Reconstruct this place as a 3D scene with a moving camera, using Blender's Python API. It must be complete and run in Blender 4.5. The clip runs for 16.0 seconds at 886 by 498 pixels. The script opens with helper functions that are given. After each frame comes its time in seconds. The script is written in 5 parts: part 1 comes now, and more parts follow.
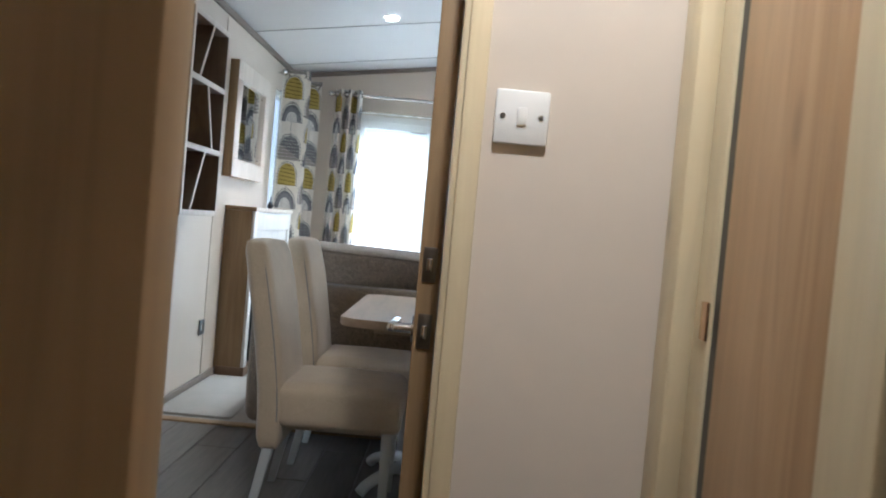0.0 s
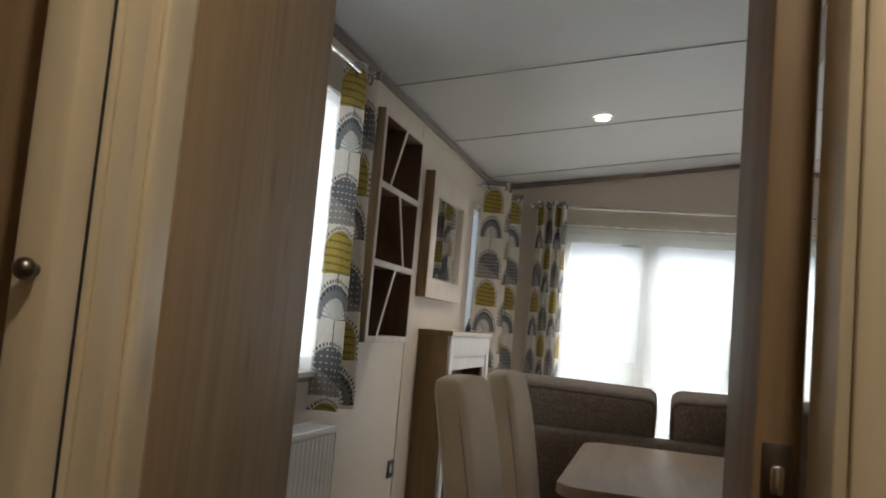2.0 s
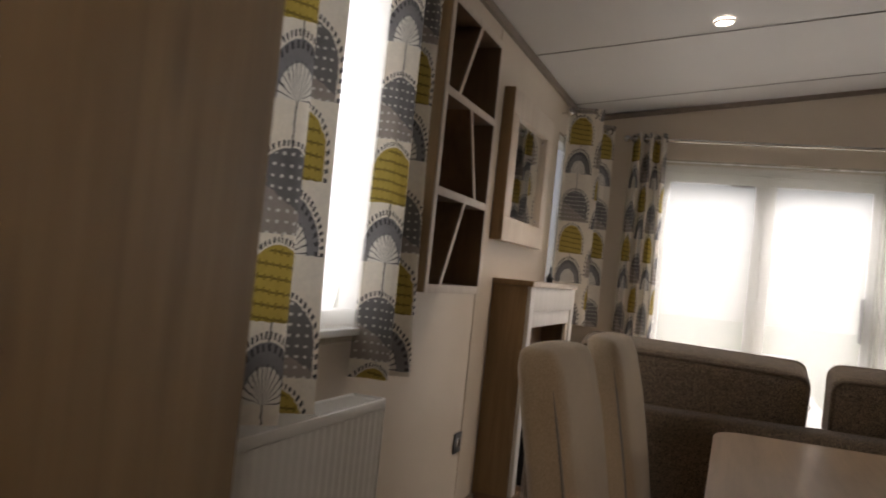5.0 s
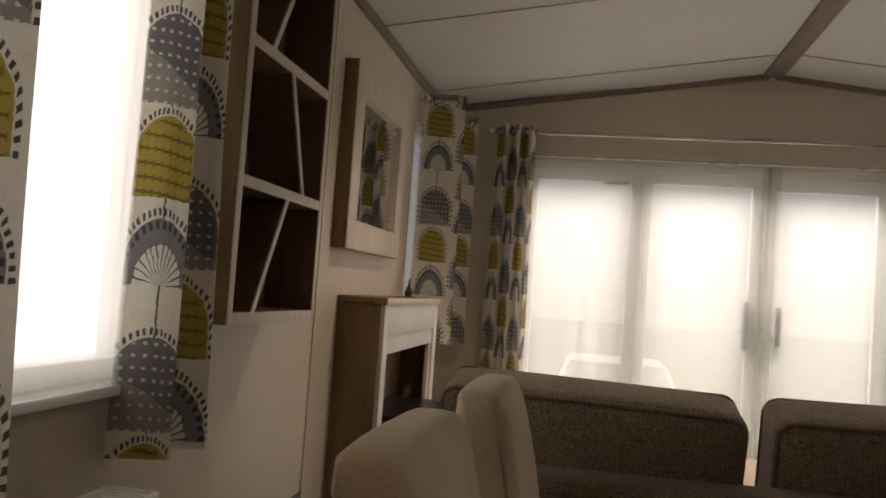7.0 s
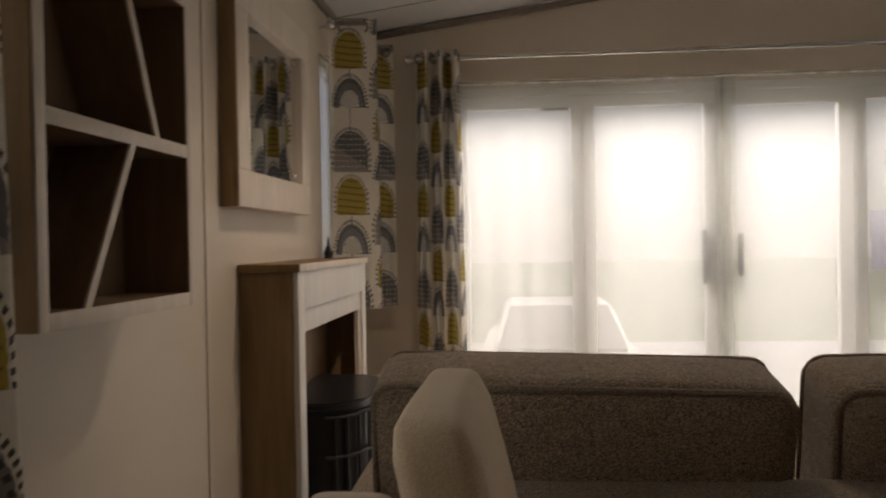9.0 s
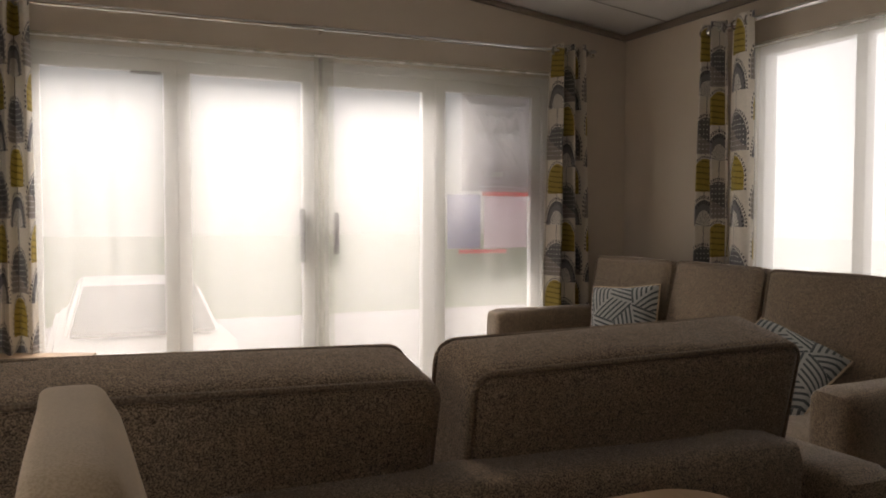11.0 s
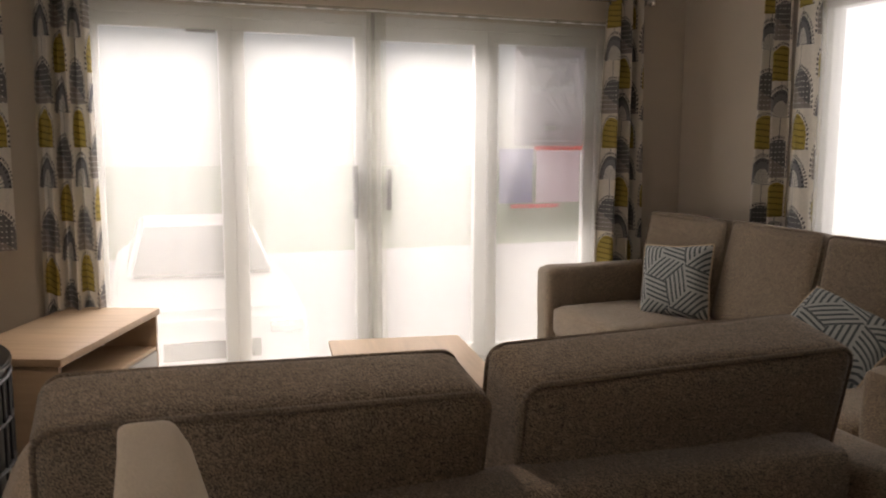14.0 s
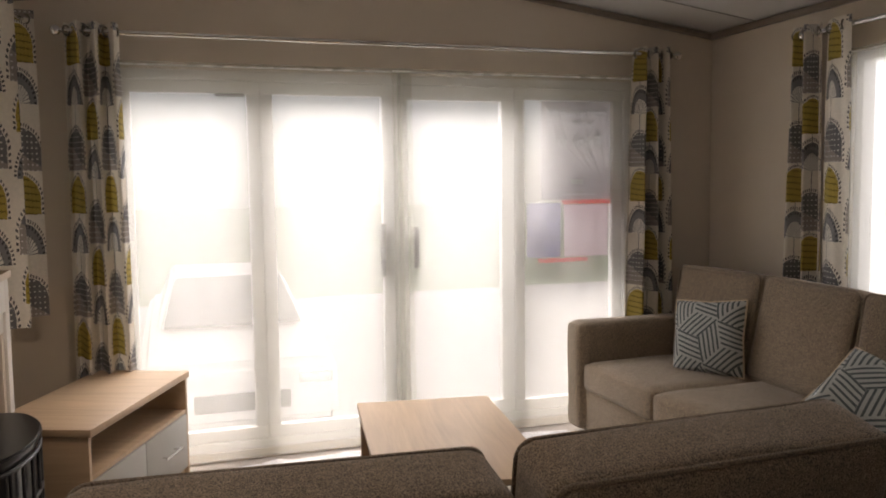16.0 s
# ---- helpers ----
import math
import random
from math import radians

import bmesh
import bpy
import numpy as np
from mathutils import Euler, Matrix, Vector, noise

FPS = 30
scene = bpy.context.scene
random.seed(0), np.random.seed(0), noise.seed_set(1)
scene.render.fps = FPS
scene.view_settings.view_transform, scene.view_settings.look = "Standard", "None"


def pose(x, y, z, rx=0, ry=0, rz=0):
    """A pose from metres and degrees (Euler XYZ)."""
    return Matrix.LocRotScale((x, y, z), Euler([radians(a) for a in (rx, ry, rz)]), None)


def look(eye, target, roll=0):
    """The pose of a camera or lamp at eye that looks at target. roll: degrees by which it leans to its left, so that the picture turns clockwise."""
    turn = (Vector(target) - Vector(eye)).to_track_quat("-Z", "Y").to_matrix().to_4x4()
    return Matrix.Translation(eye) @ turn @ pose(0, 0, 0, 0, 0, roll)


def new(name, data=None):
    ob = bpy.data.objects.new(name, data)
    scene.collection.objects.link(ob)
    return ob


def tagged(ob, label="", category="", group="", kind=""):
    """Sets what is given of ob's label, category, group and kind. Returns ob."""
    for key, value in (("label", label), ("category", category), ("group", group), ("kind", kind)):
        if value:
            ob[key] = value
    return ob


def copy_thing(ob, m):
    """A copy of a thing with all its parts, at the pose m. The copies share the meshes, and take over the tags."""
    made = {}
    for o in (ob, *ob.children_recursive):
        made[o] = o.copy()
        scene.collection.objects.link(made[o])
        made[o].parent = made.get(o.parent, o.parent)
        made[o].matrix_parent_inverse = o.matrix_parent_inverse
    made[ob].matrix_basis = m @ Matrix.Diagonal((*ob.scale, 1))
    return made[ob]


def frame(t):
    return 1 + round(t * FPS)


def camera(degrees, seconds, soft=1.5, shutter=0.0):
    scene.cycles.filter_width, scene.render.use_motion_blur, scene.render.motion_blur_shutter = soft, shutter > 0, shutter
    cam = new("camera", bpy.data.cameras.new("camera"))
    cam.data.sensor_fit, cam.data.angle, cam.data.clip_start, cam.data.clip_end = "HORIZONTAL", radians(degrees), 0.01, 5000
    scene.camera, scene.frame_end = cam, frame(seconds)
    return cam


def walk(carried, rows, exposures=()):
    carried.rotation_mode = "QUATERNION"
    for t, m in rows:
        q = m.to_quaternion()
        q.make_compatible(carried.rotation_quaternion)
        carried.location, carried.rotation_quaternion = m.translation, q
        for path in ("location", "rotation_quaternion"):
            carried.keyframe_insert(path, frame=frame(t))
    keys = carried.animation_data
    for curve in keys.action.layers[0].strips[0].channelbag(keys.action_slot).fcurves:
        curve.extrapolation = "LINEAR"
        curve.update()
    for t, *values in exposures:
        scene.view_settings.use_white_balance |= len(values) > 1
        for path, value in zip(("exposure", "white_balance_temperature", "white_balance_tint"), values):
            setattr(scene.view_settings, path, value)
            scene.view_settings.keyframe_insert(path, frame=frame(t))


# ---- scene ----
cam = camera(56.8, 16.0, soft=1.8, shutter=0.3)
PATH = [
    (0, (-0.436, 1.121, 1.086), (-0.455, 3.320, 1.020), 5.1),
    (0.5, (-0.430, 1.349, 1.099), (-0.579, 3.543, 1.099), 4.9),
    (1, (-0.468, 1.548, 1.097), (-0.762, 3.727, 1.170), 5.5),
    (1.5, (-0.517, 1.719, 1.109), (-1.015, 3.856, 1.274), 5.6),
    (2, (-0.572, 1.774, 1.118), (-1.136, 3.891, 1.321), 5.0),
    (2.5, (-0.623, 1.827, 1.114), (-1.274, 3.914, 1.368), 5.9),
    (3, (-0.645, 1.964, 1.102), (-1.341, 4.022, 1.445), 7.9),
    (3.5, (-0.656, 2.023, 1.090), (-1.393, 4.071, 1.409), 7.7),
    (4, (-0.683, 2.107, 1.076), (-1.601, 4.098, 1.262), 7.0),
    (4.5, (-0.728, 2.245, 1.062), (-1.646, 4.244, 1.130), 6.4),
    (5, (-0.789, 2.502, 1.101), (-1.530, 4.573, 1.155), 6.0),
    (7.5, (-0.953, 3.373, 1.136), (-1.333, 5.536, 1.244), 4.0),
    (8, (-0.993, 3.535, 1.119), (-1.354, 5.705, 1.178), 3.5),
    (8.5, (-1.012, 3.678, 1.132), (-1.345, 5.853, 1.137), 1.8),
    (9, (-0.999, 3.793, 1.148), (-1.198, 5.984, 1.130), -1.0),
    (9.5, (-1.049, 3.911, 1.180), (-0.675, 6.079, 1.161), -3.8),
    (10, (-1.080, 3.960, 1.159), (-0.307, 6.018, 1.121), -4.2),
    (12.5, (-1.073, 3.920, 1.220), (-0.191, 5.931, 1.071), 2.3),
    (13, (-1.076, 3.915, 1.249), (-0.208, 5.932, 1.110), 2.1),
    (13.5, (-1.084, 3.905, 1.249), (-0.242, 5.929, 1.056), 2.7),
    (14, (-1.086, 3.939, 1.306), (-0.334, 5.988, 1.024), 0.2),
    (14.5, (-1.079, 3.967, 1.356), (-0.399, 6.042, 1.089), -2.4),
    (15, (-1.057, 3.962, 1.361), (-0.396, 6.050, 1.154), -2.1),
    (15.5, (-1.064, 3.969, 1.369), (-0.382, 6.052, 1.181), -1.4),
    (16, (-1.070, 3.962, 1.406), (-0.388, 6.047, 1.225), -0.7),
]
EXPOSURES = [(0.0, 1.80, 4900, 9), (1.0, 1.45, 5150, 10), (2.0, 0.52, 5900, 13), (3.5, 0.33, 6500, 16), (4.5, 0.14, 6800, 20), (5.2, 0.32, 6650, 22), (7.3, -0.05, 7250, 22),
             (9.0, -0.06, 7100, 22), (12.3, 0.17, 6950, 24), (16.0, 0.24, 6850, 23)]
walk(cam, [(t, look(eye, target, roll)) for t, eye, target, roll in PATH], EXPOSURES)

# ---- light ----
world = bpy.data.worlds.new("overcast_sky")
scene.world = world
world.use_nodes = True
wn = world.node_tree
sky = wn.nodes.new("ShaderNodeTexSky")
sky.sky_type, sky.sun_disc = "NISHITA", False
sky.sun_elevation, sky.sun_rotation = radians(66), radians(20)
sky.air_density, sky.dust_density = 0.7, 0.6
cloud = wn.nodes.new("ShaderNodeMix")
cloud.data_type = "RGBA"
cloud.inputs[0].default_value = 0.65
cloud.inputs[7].default_value = (6.8, 7.05, 6.85, 1)
wn.links.new(sky.outputs[0], cloud.inputs[6])
wn.links.new(cloud.outputs[2], wn.nodes["Background"].inputs[0])
wn.nodes["Background"].inputs[1].default_value = 0.060


def lamp(name, kind, power, m, colour=(1, 1, 1), **settings):
    data = bpy.data.lights.new(name, kind)
    data.energy, data.color = power, colour
    ob = new(name, data)
    ob.matrix_world = m
    return ob, data


sun, sun_data = lamp("sun", "SUN", 1.8, look((3, 16, 14), (0, 6, 0)), (1.0, 0.97, 0.92))
sun_data.angle = radians(25)
# daylight of the sky at the three openings
for nm, w, h, eye, aim, power in (("sky_light_end", 3.4, 1.6, (0.05, 9.5, 3.0), (0.05, 7.2, 0.7), 152),
                                  ("sky_light_left", 3.2, 2.4, (-2.55, 4.6, 1.6), (0, 4.6, 1.2), 50),
                                  ("sky_light_right", 4.4, 2.4, (2.7, 6.3, 1.6), (0, 6.3, 1.2), 38)):
    ob, d = lamp(nm, "AREA", power, look(eye, aim), (0.93, 0.97, 1.0))
    d.shape, d.size, d.size_y = "RECTANGLE", w, h

# ---- materials ----


def nodes_of(name):
    m = bpy.data.materials.new(name)
    m.use_nodes = True
    t = m.node_tree
    return m, t, t.nodes["Principled BSDF"]


def ramp(t, fac, stops):
    r = t.nodes.new("ShaderNodeValToRGB")
    els = r.color_ramp.elements
    while len(els) < len(stops):
        els.new(0.5)
    for e, (p, c) in zip(els, stops):
        e.position, e.color = p, (*c, 1)
    t.links.new(fac, r.inputs[0])
    return r.outputs[0]


def noise_of(t, scale, stretch=(1, 1, 1), detail=5.0, source="Object", rough=0.55, distortion=0.0):
    c = t.nodes.new("ShaderNodeTexCoord")
    mp = t.nodes.new("ShaderNodeMapping")
    mp.inputs["Scale"].default_value = stretch
    t.links.new(c.outputs[source], mp.inputs[0])
    n = t.nodes.new("ShaderNodeTexNoise")
    n.inputs["Scale"].default_value, n.inputs["Detail"].default_value = scale, detail
    n.inputs["Roughness"].default_value, n.inputs["Distortion"].default_value = rough, distortion
    t.links.new(mp.outputs[0], n.inputs["Vector"])
    return n.outputs[0]


def bump(t, bsdf, height, strength, distance=0.01):
    b = t.nodes.new("ShaderNodeBump")
    b.inputs["Strength"].default_value, b.inputs["Distance"].default_value = strength, distance
    t.links.new(height, b.inputs["Height"])
    t.links.new(b.outputs[0], bsdf.inputs["Normal"])


def mixed(t, fac, a, b, blend="MIX"):
    m = t.nodes.new("ShaderNodeMix")
    m.data_type, m.blend_type = "RGBA", blend
    for socket, v in ((m.inputs[0], fac), (m.inputs[6], a), (m.inputs[7], b)):
        if isinstance(v, (int, float)):
            socket.default_value = v
        elif isinstance(v, tuple):
            socket.default_value = (*v, 1)
        else:
            t.links.new(v, socket)
    return m.outputs[2]


def plain(name, c, rough=0.5, metal=0.0, vary=0.06, scale=6.0, grain=0.0, grain_scale=200.0):
    m, t, b = nodes_of(name)
    lo, hi = tuple(v * (1 - vary) for v in c), tuple(min(1, v * (1 + vary)) for v in c)
    t.links.new(ramp(t, noise_of(t, scale), [(0.3, lo), (0.7, hi)]), b.inputs["Base Color"])
    b.inputs["Roughness"].default_value, b.inputs["Metallic"].default_value = rough, metal
    if grain:
        bump(t, b, noise_of(t, grain_scale), grain, 0.002)
    return m


def wood(name, dark, light, axis="z", rough=0.45, scale=1.0, worn=0.15, knots=0.0):
    m, t, b = nodes_of(name)
    st = {"x": (0.06, 1, 1), "y": (1, 0.06, 1), "z": (1, 1, 0.06)}[axis]
    broad = noise_of(t, 11 * scale, tuple(max(v, 0.10) for v in st), 4, distortion=1.6)
    fine = noise_of(t, 48 * scale, st, 5, rough=0.6, distortion=0.4)
    figure = noise_of(t, 13 * scale, tuple(max(v, 0.07) for v in st), 4, rough=0.6, distortion=1.2)
    base = ramp(t, broad, [(0.3, dark), (0.7, light)])
    streak = ramp(t, fine, [(0.35, tuple(v * (1 - worn) for v in dark)), (0.65, light)])
    vein = ramp(t, figure, [(0.36, tuple(1 - 0.8 * worn for k in dark)), (0.50, (1.0, 1.0, 1.0))])
    colour = mixed(t, 1.0, mixed(t, 0.24, base, streak), vein, "MULTIPLY")
    if knots:
        c = t.nodes.new("ShaderNodeTexCoord")
        mp = t.nodes.new("ShaderNodeMapping")
        mp.inputs["Scale"].default_value = tuple(0.35 if v < 1 else 1 for v in st)
        t.links.new(c.outputs["Object"], mp.inputs[0])
        vo = t.nodes.new("ShaderNodeTexVoronoi")
        vo.inputs["Scale"].default_value = 7.0
        t.links.new(mp.outputs[0], vo.inputs["Vector"])
        spot = ramp(t, vo.outputs["Distance"], [(0.03, (1 - knots,) * 3), (0.13, (1.0, 1.0, 1.0))])
        colour = mixed(t, 1.0, colour, spot, "MULTIPLY")
    t.links.new(colour, b.inputs["Base Color"])
    b.inputs["Roughness"].default_value = rough
    bump(t, b, fine, 0.12, 0.002)
    return m


def fabric(name, c, c2, weave=420.0, rough=0.95, strength=0.5, slub=0.0):
    m, t, b = nodes_of(name)
    w = noise_of(t, weave, (1, 1, 1), 2)
    broad = noise_of(t, 5.0, detail=3)
    base = ramp(t, w, [(0.35, c), (0.65, c2)])
    shade = ramp(t, broad, [(0.3, (0.86, 0.86, 0.86)), (0.7, (1.0, 1.0, 1.0))])
    base = mixed(t, 1.0, base, shade, "MULTIPLY")
    if slub:
        for st in ((0.22, 1, 1), (1, 1, 0.22), (1, 0.22, 0.6)):
            thread = ramp(t, noise_of(t, weave * 0.42, st, 2, rough=0.7), [(0.36, (1 - slub,) * 3), (0.62, (1.0, 1.0, 1.0))])
            base = mixed(t, 0.75, base, thread, "MULTIPLY")
    t.links.new(base, b.inputs["Base Color"])
    b.inputs["Roughness"].default_value = rough
    b.inputs["Sheen Weight"].default_value = 0.25
    bump(t, b, w, strength, 0.003)
    return m


WALL = plain("cream_wallboard", (0.63, 0.545, 0.445), 0.55, vary=0.03, scale=2.5, grain=0.06, grain_scale=350)
CEIL = plain("white_ceiling_board", (0.64, 0.63, 0.61), 0.5, vary=0.02, scale=1.5, grain=0.03)
SEAM = plain("ceiling_joint", (0.30, 0.29, 0.27), 0.6)
MOULD = wood("greige_moulding", (0.20, 0.16, 0.125), (0.27, 0.22, 0.175), "y")
CREAM = wood("cream_painted_trim", (0.62, 0.505, 0.305), (0.70, 0.59, 0.385), "z", 0.35, worn=0.06, knots=0.22)
OAK = wood("brown_oak_laminate", (0.225, 0.138, 0.060), (0.335, 0.220, 0.106), "z", 0.58, worn=0.2, knots=0.3)
PANEL_OAK = wood("golden_oak_panel", (0.265, 0.168, 0.072), (0.385, 0.262, 0.128), "z", 0.62, worn=0.2, knots=0.3)
OAK_DARK = wood("walnut_brown_laminate", (0.165, 0.097, 0.052), (0.240, 0.150, 0.085), "z", 0.5)
OAK_WARM = wood("warm_oak_door_skin", (0.42, 0.26, 0.125), (0.55, 0.365, 0.195), "z", 0.4, knots=0.3)
PALE = wood("pale_limed_oak", (0.56, 0.47, 0.38), (0.68, 0.59, 0.49), "z", 0.45, worn=0.08)
PALE_X = wood("pale_oak_table_board", (0.44, 0.315, 0.205), (0.57, 0.41, 0.265), "y", 0.46, worn=0.1)
WHITE_WOOD = wood("white_grained_laminate", (0.62, 0.59, 0.55), (0.72, 0.69, 0.65), "z", 0.45, worn=0.05)
PVC = plain("white_window_profile", (0.80, 0.80, 0.78), 0.3, vary=0.02)
WHITE = plain("white_enamel", (0.78, 0.78, 0.76), 0.3, vary=0.02)
PLASTIC = plain("white_switch_plastic", (0.80, 0.78, 0.74), 0.28, vary=0.015)
# black enamel of stove, feet and tyres; also painted shade in the door gaps
BLACK = plain("black_enamel_and_gap_shade", (0.012, 0.012, 0.013), 0.3, vary=0.1)
BLACK_GLOSS = plain("black_iron", (0.02, 0.02, 0.022), 0.45, vary=0.1)
GREY_PLASTIC = plain("dark_grey_handle", (0.06, 0.06, 0.065), 0.4)
CHROME = plain("brushed_chrome", (0.72, 0.71, 0.69), 0.18, 1.0, 0.04)
GREY_STEEL = plain("dark_antique_steel", (0.20, 0.18, 0.155), 0.32, 1.0, 0.08)
BRASS = plain("warm_steel_plate", (0.70, 0.48, 0.30), 0.25, 1.0, 0.05)
SOFA = fabric("brown_grey_chenille", (0.095, 0.068, 0.045), (0.62, 0.47, 0.325), 380, strength=0.5, slub=0.25)
SOFA_PIPE = fabric("sofa_piping", (0.13, 0.095, 0.066), (0.34, 0.26, 0.18), 300)
CHAIR = fabric("oatmeal_chair_fabric", (0.56, 0.43, 0.285), (0.70, 0.56, 0.39), 420, strength=0.3)
CHAIR_SIDE = fabric("grey_chair_fabric", (0.26, 0.235, 0.205), (0.40, 0.365, 0.32), 420, strength=0.3)
LEG_PAINT = plain("pale_grey_painted_leg", (0.62, 0.62, 0.60), 0.4, vary=0.03)
CARPET = fabric("beige_carpet", (0.30, 0.265, 0.22), (0.42, 0.38, 0.325), 300, strength=0.8)
MAT = fabric("light_beige_mat", (0.36, 0.33, 0.285), (0.47, 0.44, 0.39), 260, strength=0.8)
DRAWER = plain("light_grey_drawer_front", (0.37, 0.36, 0.335), 0.4, vary=0.02)
GRASS = plain("lawn_grass", (0.13, 0.18, 0.085), 0.9, vary=0.35, scale=3.0, grain=0.8, grain_scale=60)
GRAVEL = plain("pale_paving", (0.50, 0.50, 0.51), 0.85, vary=0.2, scale=8.0, grain=0.5)


def floor_plank_material():
    m, t, b = nodes_of("grey_brown_vinyl_plank")
    fine = noise_of(t, 45, (1, 0.08, 1), 6, rough=0.7)
    base = ramp(t, fine, [(0.3, (0.060, 0.050, 0.042)), (0.7, (0.145, 0.125, 0.105))])
    info = t.nodes.new("ShaderNodeObjectInfo")
    shade = ramp(t, info.outputs["Random"], [(0.0, (0.75, 0.75, 0.75)), (1.0, (1.0, 1.0, 1.0))])
    t.links.new(mixed(t, 1.0, base, shade, "MULTIPLY"), b.inputs["Base Color"])
    b.inputs["Roughness"].default_value = 0.33
    bump(t, b, fine, 0.1, 0.002)
    return m


def glass_material():
    m, t, b = nodes_of("window_glass")
    b.inputs["Base Color"].default_value = (1, 1, 1, 1)
    b.inputs["Roughness"].default_value = 0.0
    b.inputs["Transmission Weight"].default_value = 1.0
    b.inputs["IOR"].default_value = 1.45
    return m


def sheer_material():
    m, t, b = nodes_of("white_voile")
    t.nodes.remove(b)
    out = t.nodes["Material Output"]
    clear = t.nodes.new("ShaderNodeBsdfTransparent")
    clear.inputs[0].default_value = (1.0, 1.0, 0.98, 1)
    trans = t.nodes.new("ShaderNodeBsdfTranslucent")
    trans.inputs[0].default_value = (0.93, 0.92, 0.87, 1)
    diff = t.nodes.new("ShaderNodeBsdfDiffuse")
    diff.inputs[0].default_value = (0.88, 0.87, 0.82, 1)
    m1, m2 = t.nodes.new("ShaderNodeMixShader"), t.nodes.new("ShaderNodeMixShader")
    m1.inputs[0].default_value = 0.35
    t.links.new(trans.outputs[0], m1.inputs[1])
    t.links.new(diff.outputs[0], m1.inputs[2])
    weave = noise_of(t, 140, (1, 1, 0.2), 5, "Object")
    mr = t.nodes.new("ShaderNodeMapRange")
    mr.inputs[3].default_value, mr.inputs[4].default_value = 0.21, 0.246
    t.links.new(weave, mr.inputs[0])
    t.links.new(mr.outputs[0], m2.inputs[0])
    t.links.new(clear.outputs[0], m2.inputs[1])
    t.links.new(m1.outputs[0], m2.inputs[2])
    t.links.new(m2.outputs[0], out.inputs[0])
    return m


def film_material():
    m, t, b = nodes_of("clear_plastic_film")
    b.inputs["Base Color"].default_value = (0.95, 0.95, 0.96, 1)
    b.inputs["Roughness"].default_value, b.inputs["Alpha"].default_value = 0.15, 0.78
    bump(t, b, noise_of(t, 14, detail=6), 0.9, 0.02)
    return m


class Sums:
    """Arithmetic on shader values."""

    def __init__(self, t):
        self.t = t

    def op(self, kind, a, b=0.0, c=0.0):
        n = self.t.nodes.new("ShaderNodeMath")
        n.operation = kind
        for s, v in zip(n.inputs, (a, b, c)):
            if isinstance(v, (int, float)):
                s.default_value = v
            else:
                self.t.links.new(v, s)
        return n.outputs[0]

    def add(self, a, b):
        return self.op("ADD", a, b)

    def sub(self, a, b):
        return self.op("SUBTRACT", a, b)

    def mul(self, a, b):
        return self.op("MULTIPLY", a, b)

    def less(self, a, b):
        return self.op("LESS_THAN", a, b)

    def more(self, a, b):
        return self.op("GREATER_THAN", a, b)

    def both(self, *v):
        r = v[0]
        for o in v[1:]:
            r = self.mul(r, o)
        return r


